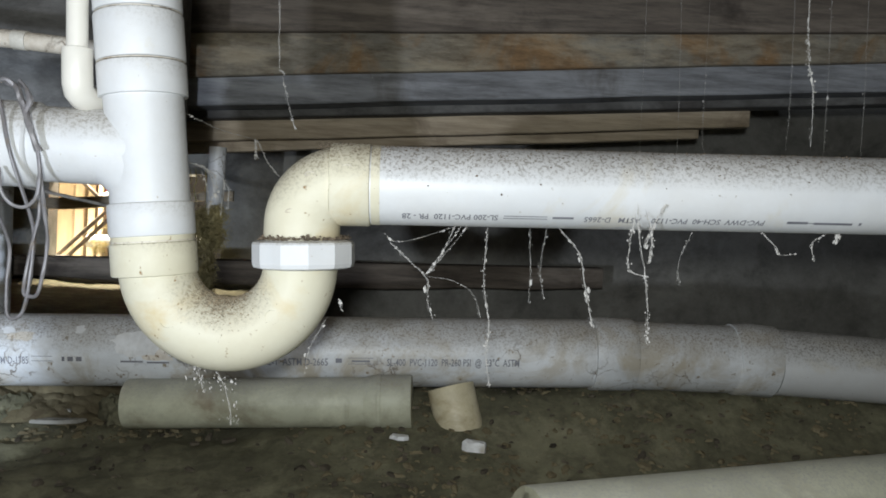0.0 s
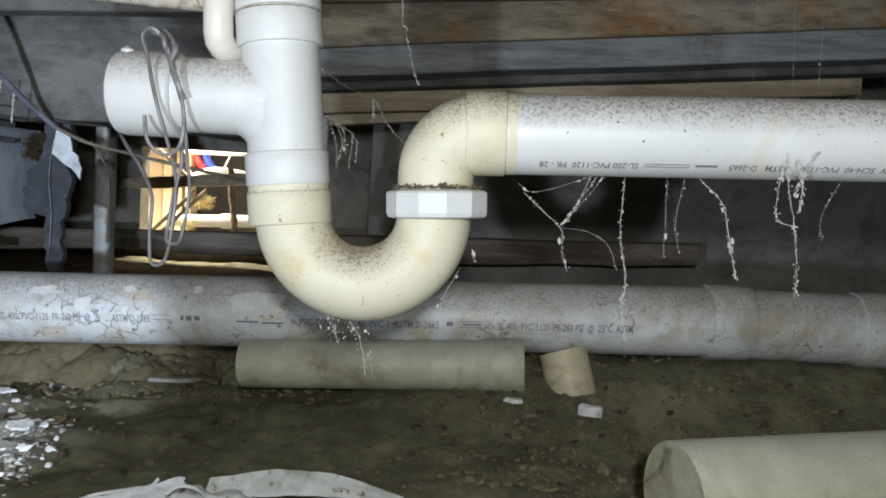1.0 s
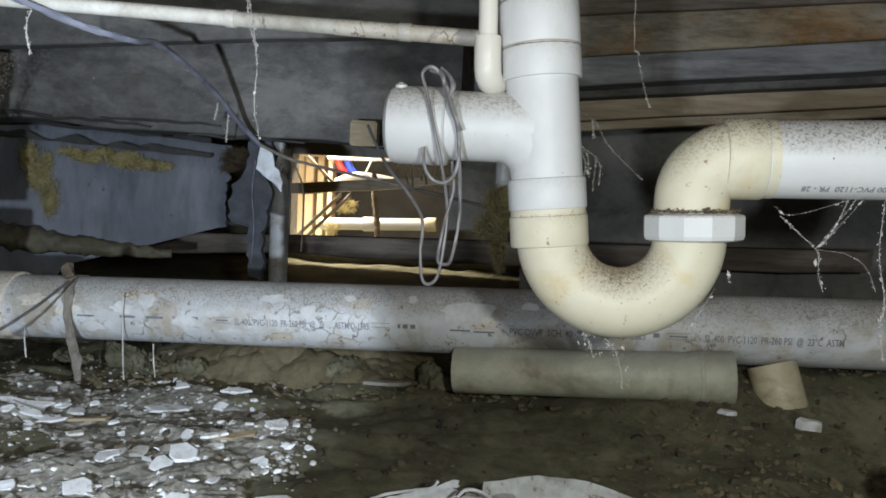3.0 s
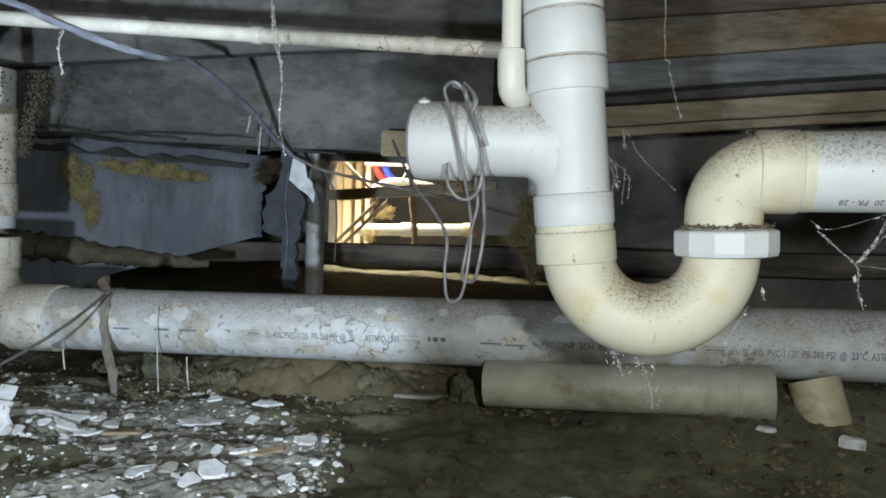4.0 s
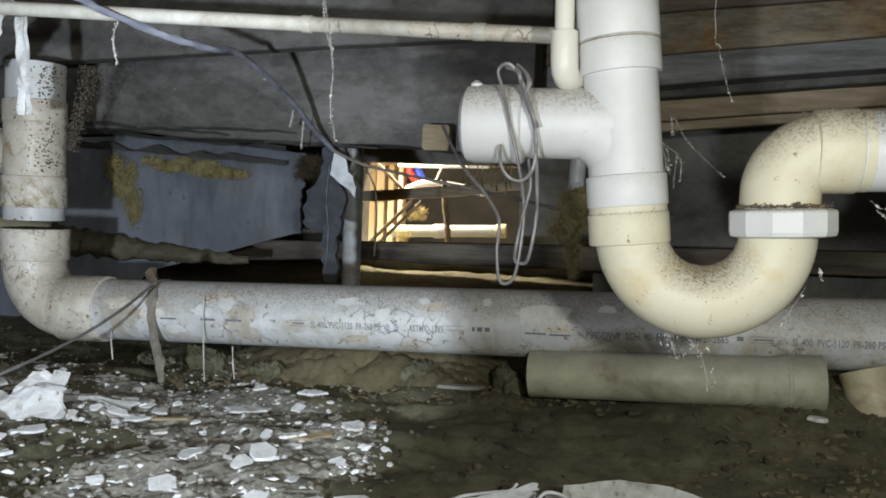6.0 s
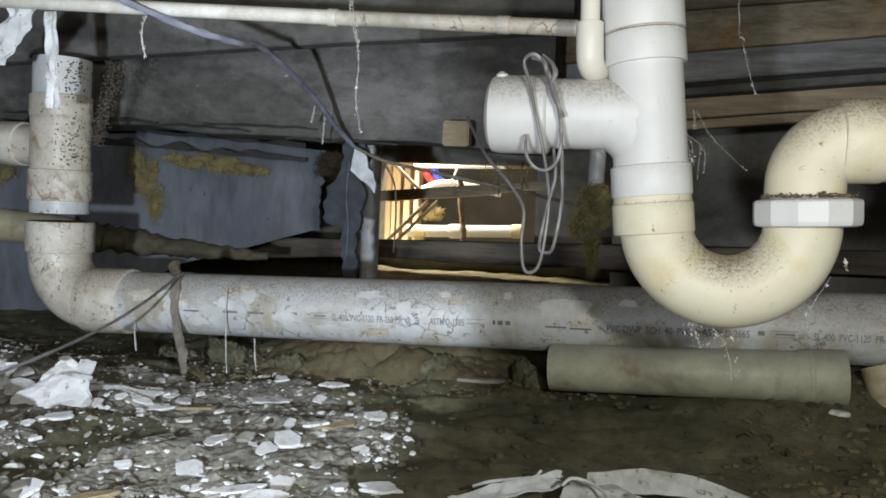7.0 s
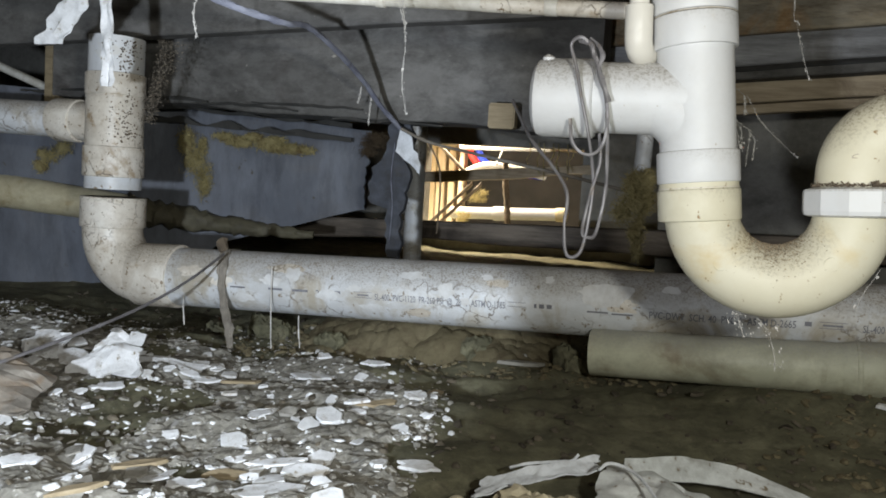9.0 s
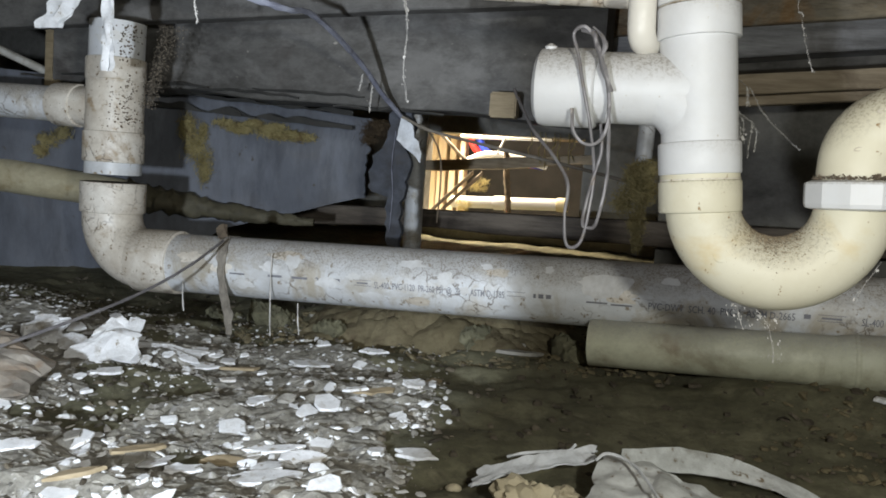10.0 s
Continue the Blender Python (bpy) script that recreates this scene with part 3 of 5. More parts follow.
    part("glue_stain", sweep(bmesh.new(), [a.lerp(b, 0.0082), a.lerp(b, 0.0122)], 0.0306, 40), CREAM, pipe, "yellowed glue line")
    al = (b - a).normalized()
    # crumbs of dirt lying along the top of the pipe and elbow
    spots = []
    for i in range(3200):
        d = random.random() ** 1.2 * 0.66 - 0.03
        ang = random.gauss(0.15, 0.55)
        q = a + al * d + Vector((0, -0.0303 * math.sin(ang), 0.0303 * math.cos(ang)))
        if d < 0.012:
            q.z += 0.0015
        spots.append((q, 0.00015 + 0.0008 * random.random() ** 3))
    crumbs("dirt", spots, GRIME, pipe, "brown crumbs lying along the top")
    for text, s in (("PVC-DWV  SCH-40  PVC-1120", 0.313), ("ASTM   D-2665", 0.217), ("SL-200 PVC-1120  PR - 28", 0.109)):
        lettering(text, 0.0082, s, al, a, 0.0303, pipe, start_angle=radians(-44), flip=True)
    for x0, x1, h0, h1 in ((0.330, 0.346, -0.0262, -0.0236), (0.344, 0.352, -0.0255, -0.0248), (0.351, 0.381, -0.0266, -0.0242), (0.386, 0.388, -0.0266, -0.0236),
                           (0.113, 0.146, -0.0268, -0.0260), (0.113, 0.146, -0.0243, -0.0236), (0.15, 0.166, -0.026, -0.0238)):
        print_bar(x0, x1, h0, h1, al, a, 0.0303, pipe)
    return t


drain_trap()


def supply_stub():
    t = thing("supply_pipe", "thin cream upright water pipe ending in an elbow", "water pipe")
    part("pipe", sweep(bmesh.new(), [(-0.105, 0.583, 0.66), (-0.0955, 0.583, 0.37)], 0.0076, 20), SUPPLY, t)
    bm = bmesh.new()
    collar(bm, (-0.096, 0.583, 0.3855), (-0.095, 0.583, 0.362), 0.0108, 0.001, 24)
    sweep(bm, [(-0.095, 0.583, 0.366), (-0.0948, 0.583, 0.3595), (-0.0942, 0.5845, 0.3545), (-0.0932, 0.589, 0.3515), (-0.091, 0.598, 0.3505), (-0.088, 0.61, 0.3505)],
          [0.0108, 0.0108, 0.0107, 0.0106, 0.0104, 0.0098], 24)
    part("elbow", bm, SUPPLY, t)


supply_stub()


def water_pipe():
    t = thing("water_pipe", "thin cream water pipe with brown stains running under the joist", "water pipe")
    a, b = Vector((-2.62, 0.65, 0.556)), Vector((-0.112, 0.682, 0.4035))
    part("pipe", sweep(bmesh.new(), [a, Vector((-0.66, 0.676, 0.436)), Vector((-0.352, 0.68, 0.417)), b], 0.0074, 20), CPVC, t)
    part("stained_length", sweep(bmesh.new(), [Vector((-0.352, 0.68, 0.417)).lerp(b, 0.42), b], 0.0077, 20), TANPVC, t, "brown stained length of pipe")
    bm = bmesh.new()
    collar(bm, (-0.36, 0.68, 0.4175), (-0.35, 0.68, 0.4168), 0.0086, 0.0006, 20)
    part("coupling", bm, CPVC, t)
    collar_bm = collar(bmesh.new(), (-0.19, 0.681, 0.4079), (-0.178, 0.681, 0.4073), 0.0085, 0.0006, 20)
    part("coupling", collar_bm, CPVC, t)


water_pipe()

# ---- the main drain along the ground ----
MA, MB = Vector((-0.66, 0.884, 0.0905)), Vector((0.375, 0.92, 0.1255))
MD = (MB - MA).normalized()
MR = 0.0405


def main_drain():
    t = thing("main_drain", "large grey-white plastic drain pipe lying along the soil", "drain pipe")
    body = part("pipe", sweep(bmesh.new(), [MA.lerp(MB, i / 24) for i in range(25)], MR, 48), OLDPVC, t, "dusty pipe with peeling film and printed words")
    # fittings beyond, half sunk in the soil
    c1 = MB
    part("coupling", collar(bmesh.new(), c1, c1 + Vector((0.05, 0.002, 0.001)), 0.0435, 0.002, 40), OLDPVC, t)
    c2 = Vector((0.545, 0.922, 0.1262))
    part("long_fitting", sweep(bmesh.new(), [c1 + Vector((0.03, 0.001, 0)), c2 + Vector((0.01, 0, 0))], 0.0405, 40), OLDPVC, t)
    bm = bmesh.new()
    sweep(bm, [c2, c2 + Vector((0.002, 0, 0)), c2 + Vector((0.02, 0, 0.001)), c2 + Vector((0.05, 0, -0.001)), c2 + Vector((0.052, 0, -0.001))],
          [0.040, 0.0425, 0.0435, 0.0432, 0.04], 40)
    part("coupling", bm, OLDPVC, t)
    part("far_pipe", sweep(bmesh.new(), [c2 + Vector((0.03, 0, 0)), c2 + Vector((0.2, 0.0, -0.006)), Vector((2.3, 0.93, 0.08))], 0.0395, 40), PVC, t)
    # bend up to the riser
    bm = bmesh.new()
    pts = [Vector((-0.835, 0.877, 0.18)), Vector((-0.835, 0.877, 0.145))]
    for k in range(1, 12):
        a = math.pi / 2 * k / 12
        pts.append(Vector((-0.835 + 0.058 * (1 - math.cos(a)), 0.877 + 0.002 * k / 12, 0.145 - 0.058 * math.sin(a))))
    pts.append(MA + MD * -0.115)
    pts.append(MA + MD * -0.06)
    sweep(bm, pts, 0.041, 40)
    collar(bm, MA + MD * -0.125, MA + MD * -0.06, 0.0445, 0.002, 40)
    collar(bm, (-0.835, 0.877, 0.193), (-0.835, 0.877, 0.150), 0.0445, 0.002, 40, bore=0.0385)
    part("elbow", bm, TANPVC, t, "stained beige elbow with an open socket")
    part("socket_pipe", sweep(bmesh.new(), [MA + MD * -0.065, MA + MD * 0.01], MR, 40), OLDPVC, t)
    ax = MA
    for text, s, w in (("2665", 0.163, 0.02), ("SL-400  PVC-1120  PR-260 PSI  @  23°C  ASTM D-1785", 0.243, 0.166), ("PVC-DWV  SCH. 40  PVC-1  ASTM D-2665", 0.5755, 0.155),
                       ("SL-400  PVC-1120  PR-260 PSI  @  23°C  ASTM", 0.796, 0.15)):
        lettering(text, 0.0118, s, MD, ax, MR, body, start_angle=radians(-13), length=w)
    for x0, x1, h0, h1 in ((0.216, 0.239, -0.0075, -0.0068), (0.216, 0.239, -0.0005, 0.0), (0.22, 0.235, -0.005, -0.003), (0.412, 0.434, -0.006, -0.0054), (0.412, 0.434, -0.001, -0.0004), (0.444, 0.447, -0.006, -0.001),
                           (0.45, 0.456, -0.006, -0.001), (0.459, 0.465, -0.006, -0.001), (0.506, 0.53, -0.007, -0.005), (0.534, 0.558, -0.008, -0.006), (0.739, 0.746, -0.006, -0.001),
                           (0.753, 0.781, -0.0075, -0.0069), (0.753, 0.781, -0.0008, -0.0002), (0.757, 0.777, -0.005, -0.003), (0.04, 0.062, -0.005, -0.003), (0.096, 0.116, -0.005, -0.002), (0.13, 0.152, -0.005, -0.002), (0.187, 0.197, -0.006, -0.001)):
        print_bar(x0, x1, h0, h1, MD, ax, MR, body)
    # curled flakes of old film on the pipe
    flakes = [(0.525, 20, 0.06, 0.026), (0.335, 12, 0.02, 0.016), (0.425, 15, 0.018, 0.02), (0.18, -10, 0.03, 0.015), (0.24, -30, 0.035, 0.014), (0.10, 10, 0.03, 0.012),
              (0.385, 40, 0.014, 0.008), (0.46, 42, 0.012, 0.01), (0.29, 35, 0.03, 0.012), (0.06, -25, 0.03, 0.012), (0.02, 20, 0.03, 0.02), (0.13, 25, 0.022, 0.02), (0.215, 5, 0.018, 0.01), (0.275, -22, 0.04, 0.008), (0.36, -5, 0.012, 0.01), (0.60, 35, 0.02, 0.012)]
    for s, deg, w, h in flakes:
        n = 30
        rim = []
        for k in range(n):
            a = 2 * math.pi * k / n
            f = 1 + 0.5 * noise.noise(Vector((math.cos(a) * 1.5 + s * 50, math.sin(a) * 1.5, deg))) + 0.25 * noise.noise(Vector((s * 50, k * 0.8, deg)))
            rim.append((s + w / 2 * math.cos(a) * f, h / 2 * math.sin(a) * f))
        me = bpy.data.meshes.new("film_flake")
        vs, fs = [(s, 0, 0)], []
        for q in range(1, 5):
            vs += [(s + (x - s) * q / 4, y * q / 4, 0) for x, y in rim]
        fs = [(0, 1 + k, 1 + (k + 1) % n) for k in range(n)]
        for q in range(3):
            fs += [(1 + q * n + k, 1 + (q + 1) * n + k, 1 + (q + 1) * n + (k + 1) % n, 1 + q * n + (k + 1) % n) for k in range(n)]
        me.from_pydata(vs, [], fs)
        me.shade_smooth()
        wrap_flat(me, 0, MD, ax, MR, radians(deg), False)
        for i, v in enumerate(me.vertices):
            p = ax + MD * (v.co - ax).dot(MD)
            out = (v.co - p).normalized()
            v.co += out * (0.0007 + (0.0008 * max(0, noise.noise(v.co * 40)) if i else 0))
        me.materials.append(FLAKE)
        ob = new("film_flake", me)
        ob.parent = body
        ob["label"] = "pale peeling flake"
    for s, deg, w, h in ((0.545, 4, 0.035, 0.016), (0.30, -34, 0.03, 0.012), (0.12, 34, 0.05, 0.012), (0.40, 30, 0.03, 0.01), (0.03, 5, 0.03, 0.02), (-0.02, 20, 0.04, 0.014)):
        n = 26
        rim = []
        for k in range(n):
            q = 2 * math.pi * k / n
            f = 1 + 0.6 * noise.noise(Vector((math.cos(q) * 1.7 + s * 70, math.sin(q) * 1.7, deg))) + 0.3 * noise.noise(Vector((s * 50, k * 0.8, deg)))
            rim.append((s + w / 2 * math.cos(q) * f, h / 2 * math.sin(q) * f))
        me = bpy.data.meshes.new("scar")
        me.from_pydata([(s, 0, 0)] + [(x, y, 0) for x, y in rim], [], [(0, 1 + k, 1 + (k + 1) % n) for k in range(n)])
        wrap_flat(me, 0, MD, ax, MR + 0.0002, radians(deg), False)
        me.materials.append(TANPVC)
        ob = new("scar", me)
        ob.parent = body
        ob["label"] = "brown crusted scar on the pipe"
    return t


main_drain()


def riser():
    t = thing("riser", "beige stained riser with side tee, cut short above open elbow", "drain pipe")
    x, y = -0.838, 0.878
    part("upper_pipe", sweep(bmesh.new(), [(x + 0.001, y, 0.416), (x, y, 0.35)], 0.0375, 40), PVC, t, "bluish grey upper pipe")
    bm = bmesh.new()
    collar(bm, (x, y, 0.366), (x, y, 0.335), 0.0405, 0.002, 40)
    sweep(bm, [(x, y, 0.34), (x, y, 0.26)], 0.0392, 40)
    sweep(bm, [(x, y, 0.297), (x - 0.08, y + 0.0, 0.299)], 0.028, 32)
    collar(bm, (x - 0.058, y, 0.2985), (x - 0.1, y, 0.2995), 0.031, 0.002, 32)
    collar(bm, (x, y, 0.264), (x, y, 0.221), 0.0415, 0.002, 40)
    part("tee", bm, TANPVC, t)
    part("lower_pipe", sweep(bmesh.new(), [(x, y, 0.23), (x, y, 0.204)], 0.0385, 40), OLDPVC, t, "short cut pipe end")
    part("branch_pipe", sweep(bmesh.new(), [(x - 0.09, y, 0.2992), (-2.62, y - 0.05, 0.33)], 0.0255, 32), OLDPVC, t)
    # brown crust running down one side
    bm = bmesh.new()
    for i in range(260):
        a = radians(random.gauss(-30, 17))
        z = random.uniform(0.27, 0.41)
        r = 0.0385 + random.uniform(0, 0.002)
        bmesh.ops.create_icosphere(bm, subdivisions=1, radius=random.uniform(0.0005, 0.0016), matrix=Matrix.Translation((x + r * math.cos(a), y + r * math.sin(a), z)))
    tagged(part("crust", bm, GRIME, t, "brown crust of dirt"), kind="stuff")


riser()


def hollow_pipe(name, a, b, r, bore, material, label, category="pipe", rim=None):
    """A loose length of pipe with open ends."""
    a, b = Vector(a), Vector(b)
    d = (b - a).normalized()
    t = thing(name, label, category)
    part("pipe", sweep(bmesh.new(), [a + d * 0.05, a, a, a + d * 0.001, b - d * 0.001, b, b, b - d * 0.05], [bore * 0.99, bore, r * 0.985, r, r, r * 0.985, bore, bore * 0.99], 40), material, t)
    return t, a, b, d


t, a, b, d = hollow_pipe("loose_pipe", (-0.145, 0.868, 0.054), (0.15, 0.853, 0.0725), 0.0272, 0.0235, DULLPVC, "dull olive grey length of loose pipe on the soil")
part("socket", sweep(bmesh.new(), [b + d * q for q in (-0.034, -0.028, -0.022, 0.0155, 0.0168, 0.0168, -0.02)], [0.0272, 0.0288, 0.0296, 0.0297, 0.0288, 0.0258, 0.0255], 40), DULLPVC, t, "wider belled socket end")
part("socket_rim", collar(bmesh.new(), b - d * 0.021, b - d * 0.015, 0.0306, 0.002, 40), DULLPVC, t)
hollow_pipe("fallen_pipe", (0.252, 0.545, 0.046), (1.2, 0.85, 0.06), 0.04, 0.035, DULLPVC, "olive grey plastic pipe lying on the soil, dusty on top")
t, a, b, d = hollow_pipe("pipe_offcut", (0.222, 0.853, 0.042), (0.209, 0.866, 0.0895), 0.0262, 0.022, YELLOW, "tan plastic pipe offcut standing on the soil")

# yellowed duct pipe in front of the sheeting, its shaded length coloured dark olive, and the far post
tagged(part("far_pipe", sweep(bmesh.new(), [(-2.1, 0.92, 0.19), (-1.28, 1.12, 0.178), (-1.1, 1.18, 0.16), (-1.06, 1.193, 0.157)], [0.033, 0.032, 0.029, 0.028], 32), YELLOW), "yellowed plastic pipe running back beside the sheeting", "pipe")
tagged(part("shaded_pipe_length", sweep(bmesh.new(), smooth_path([(-1.07, 1.19, 0.157), (-0.98, 1.218, 0.148), (-0.88, 1.25, 0.139), (-0.8, 1.276, 0.134), (-0.73, 1.297, 0.13)], 10), [0.027 - 0.0005 * i for i in range(41)], 20, wobble=0.5), SHADED_PIPE), "far length of the yellowed pipe, the riser's shade in its dark olive colour", "film")
tagged(part("post", sweep(bmesh.new(), [(-0.602, 1.5, 0.0), (-0.604, 1.5, 0.2), (-0.604, 1.5, 0.203), (-0.606, 1.5, 0.66)], [0.019, 0.019, 0.0195, 0.019], 32), OLDPVC), "pale grey plastic post behind the hanging insulation", "post")

# ---- hanging sheeting, insulation and the torn board ----


def patch(bm, f, nu, nv, thick, ragged=0.0, seed=0):
    """A thin uneven sheet from a surface function f(u, v), with both faces and a rim."""
    grid = []
    for j in range(nv + 1):
        row = []
        for i in range(nu + 1):
            u, v = i / nu, j / nv
            if ragged:
                u += ragged * noise.noise(Vector((v * 9, seed, 1))) * (1 if i in (0, nu) else 0)
                v += ragged * noise.noise(Vector((u * 9, seed, 5))) * (1 if j in (0, nv) else 0)
            row.append(Vector(f(u, v)))
        grid.append(row)
    front = [[bm.verts.new(p) for p in row] for row in grid]
    back = []
    for j in range(nv + 1):
        row = []
        for i in range(nu + 1):
            du = grid[j][min(i + 1, nu)] - grid[j][max(i - 1, 0)]
            dv = grid[min(j + 1, nv)][i] - grid[max(j - 1, 0)][i]
            n = du.cross(dv)
            n = n.normalized() if n.length > 1e-9 else Vector((0, 1, 0))
            row.append(bm.verts.new(grid[j][i] + n * thick))
        back.append(row)
    for j in range(nv):
        for i in range(nu):
            bm.faces.new((front[j][i], front[j][i + 1], front[j + 1][i + 1], front[j + 1][i]))
            bm.faces.new((back[j][i], back[j + 1][i], back[j + 1][i + 1], back[j][i + 1]))
    rim = [(0, i) for i in range(nu)] + [(j, nu) for j in range(nv)] + [(nv, i) for i in range(nu, 0, -1)] + [(j, 0) for j in range(nv, 0, -1)]
    for k in range(len(rim)):
        (a, b), (c, d) = rim[k], rim[(k + 1) % len(rim)]
        bm.faces.new((front[a][b], back[a][b], back[c][d], front[c][d]))
    return bm


def lin(x, xs, vs):
    return float(np.interp(x, xs, vs))


def sheeting_at(u, v):
    x = -2.3 + 1.67 * u
    y = lin(x, (-2.3, -1.28, -1.0, -0.64), (0.95, 1.13, 1.25, 1.31))
    top = lin(x, (-2.3, -1.1, -0.64), (0.42, 0.37, 0.33))
    low = lin(x, (-2.3, -1.02, -0.92, -0.64), (-0.03, -0.03, 0.1, 0.185))
    z = low + (top - low) * v
    p = Vector((x, 0, z))
    y += 0.012 * noise.noise(p * 7) + 0.005 * noise.noise(p * 22) - 0.03 * math.sin(v * math.pi) * 0.4
    return x, y, z


t = thing("vapour_sheeting", "sagging blue-grey sheeting hung under the girder", "sheeting")
part("sheet", patch(bmesh.new(), sheeting_at, 90, 24, 0.004, 0.008), SHEET, t)


def torn_at(dz, h):
    def f(u, v):
        x = -1.25 + 0.6 * u
        y = lin(x, (-1.28, -1.0, -0.64), (1.10, 1.215, 1.275))
        z = lin(x, (-1.25, -0.65), (0.352, 0.318)) + dz + h * v + 0.006 * noise.noise(Vector((x * 22, v * 2, dz * 90))) * (1 + v)
        return x, y, z
    return f


part("torn_lining", patch(bmesh.new(), torn_at(-0.012, 0.009), 80, 3, 0.003), LINING, t, "black torn lining edge")
part("torn_lining", patch(bmesh.new(), torn_at(0.014, 0.006), 80, 3, 0.003), LINING, t, "black torn lining edge")


def wool(cx, cz, w, h, seed, label, y=None, depth=0.012, n=90, mat=WOOL):
    """A matted tuft: many short crossed fibres gathered in uneven lobes."""
    rng = random.Random(seed)
    lobes = [(cx + rng.uniform(-0.8, 0.8) * w, cz + rng.uniform(-0.8, 0.8) * h, rng.uniform(0.25, 0.6)) for _ in range(6)] + [(cx, cz, 0.55)]
    verts, faces = [], []
    for i in range(n * 13):
        lx, lz, s = rng.choice(lobes)
        x, z = lx + rng.gauss(0, w * 0.42 * s), lz + rng.gauss(0, h * 0.42 * s)
        yy = (y if y is not None else lin(x, (-1.28, -1.0, -0.64), (1.105, 1.225, 1.29)) - 0.003) - abs(rng.gauss(0, depth * 0.5))
        c = Vector((x, yy, z))
        d = Vector((rng.gauss(0, 1), rng.gauss(0, 0.35), rng.gauss(0, 1))).normalized() * rng.uniform(0.003, 0.011)
        side = d.cross(Vector((rng.gauss(0, 1), rng.gauss(0, 1), rng.gauss(0, 1)))).normalized() * rng.uniform(0.0002, 0.0008)
        bend = side.cross(d).normalized() * rng.uniform(-0.004, 0.004)
        k = len(verts)
        up = side.cross(d).normalized() * side.length * 0.6
        verts += [tuple(c - d), tuple(c + bend + side), tuple(c + bend - side), tuple(c + bend + up), tuple(c + d)]
        faces += [(k, k + 1, k + 3), (k, k + 3, k + 2), (k, k + 2, k + 1), (k + 4, k + 3, k + 1), (k + 4, k + 2, k + 3), (k + 4, k + 1, k + 2)]
    me = bpy.data.meshes.new("insulation")
    me.from_pydata(verts, [], faces)
    me.materials.append(mat)
    return tagged(new("insulation", me), label, "insulation", group="torn insulation", kind="stuff")


wool(-0.945, 0.258, 0.034, 0.06, 1, "torn yellow glass wool stuck to the sheeting", depth=0.006, n=190)
wool(-0.87, 0.298, 0.04, 0.013, 2, "torn yellow glass wool stuck to the sheeting", depth=0.006, n=190)
wool(-0.775, 0.288, 0.055, 0.018, 3, "torn yellow glass wool stuck to the sheeting", depth=0.006, n=190)
wool(-1.2, 0.25, 0.03, 0.03, 4, "torn yellow glass wool stuck to the sheeting", depth=0.004)
wool(-0.128, 0.245, 0.034, 0.036, 6, "clump of yellow wool hanging behind the trap", y=1.1, depth=0.03, n=300)
wool(-0.116, 0.185, 0.014, 0.036, 7, "clump of yellow wool hanging behind the trap", y=1.1, depth=0.02, n=100)

t = thing("torn_board", "dark torn insulation board hanging beside the post", "insulation board")
part("board", prism(bmesh.new(), [(-0.512, 1.12, 0.335), (-0.52, 1.12, 0.29), (-0.545, 1.12, 0.25), (-0.548, 1.12, 0.21), (-0.515, 1.12, 0.195), (-0.507, 1.12, 0.12),
                                  (-0.486, 1.12, 0.115), (-0.489, 1.12, 0.17), (-0.48, 1.12, 0.23), (-0.48, 1.12, 0.30), (-0.48, 1.12, 0.335)], (0, 0.012, 0), 0.012, 3), DARKBOARD, t, smooth=False)
part("torn_edge", sweep(bmesh.new(), smooth_path([(-0.503, 1.115, 0.30), (-0.506, 1.114, 0.25), (-0.502, 1.115, 0.2), (-0.504, 1.115, 0.14)], 12), 0.0008, 6, wobble=1.2), CABLE, t, "pale torn paper edge")
tagged(part("backing_flap", prism(bmesh.new(), [(-0.489, 1.10, 0.327), (-0.497, 1.10, 0.285), (-0.478, 1.10, 0.27), (-0.455, 1.10, 0.252), (-0.452, 1.10, 0.268), (-0.468, 1.10, 0.30)],
                                  (0, 0.003, 0), 0.008, 9), PAPER, smooth=False), "pale blue torn backing paper hanging from the girder", "backing paper")
wool(-0.572, 0.305, 0.05, 0.02, 12, "rust-brown crumbling lining under the girder", y=1.24, depth=0.008, n=150, mat=NEST)
tagged(part("packing_block", box(bmesh.new(), (-0.338, 1.052, 0.324), (-0.299, 1.075, 0.360), 0.002), WOODCHIP, smooth=False), "small pale wooden packing block under the girder", "wood block")
tagged(part("hanging_pipe", sweep(bmesh.new(), [(-0.12, 1.12, 0.36), (-0.122, 1.12, 0.26)], 0.012, 20), OLDPVC), "grey upright pipe end wrapped in wool", "pipe")
tagged(part("hanging_pipe", sweep(bmesh.new(), [(-1.17, 1.14, 0.36), (-2.0, 1.05, 0.66)], 0.008, 16), CPVC), "thin pale pipe under the floor", "pipe")
tagged(part("floor_bearer", beam(bmesh.new(), (-1.2, 1.62, 0.095), (0.55, 1.568, 0.150), 0.06, 0.045, wob=0.012, seed=4), BROWN, smooth=False), "dark timber bearer lying behind the pipes", "timber", kind="structure")

# a granular crust of old nest dirt on the girder beside the riser
spots = []
for i in range(2200):
    z = random.uniform(0.30, 0.415)
    x = -0.80 + (z - 0.30) * 0.25 + abs(random.gauss(0, 0.013)) * (0.4 + (z - 0.30) * 8)
    spots.append(((x, 0.885 + random.uniform(-0.006, 0.02), z), 0.0002 + 0.0011 * random.random() ** 2))
tagged(crumbs("nest_crust", spots, CRUST), "granular tan nest crust between riser and girder", "dirt crust", kind="stuff")

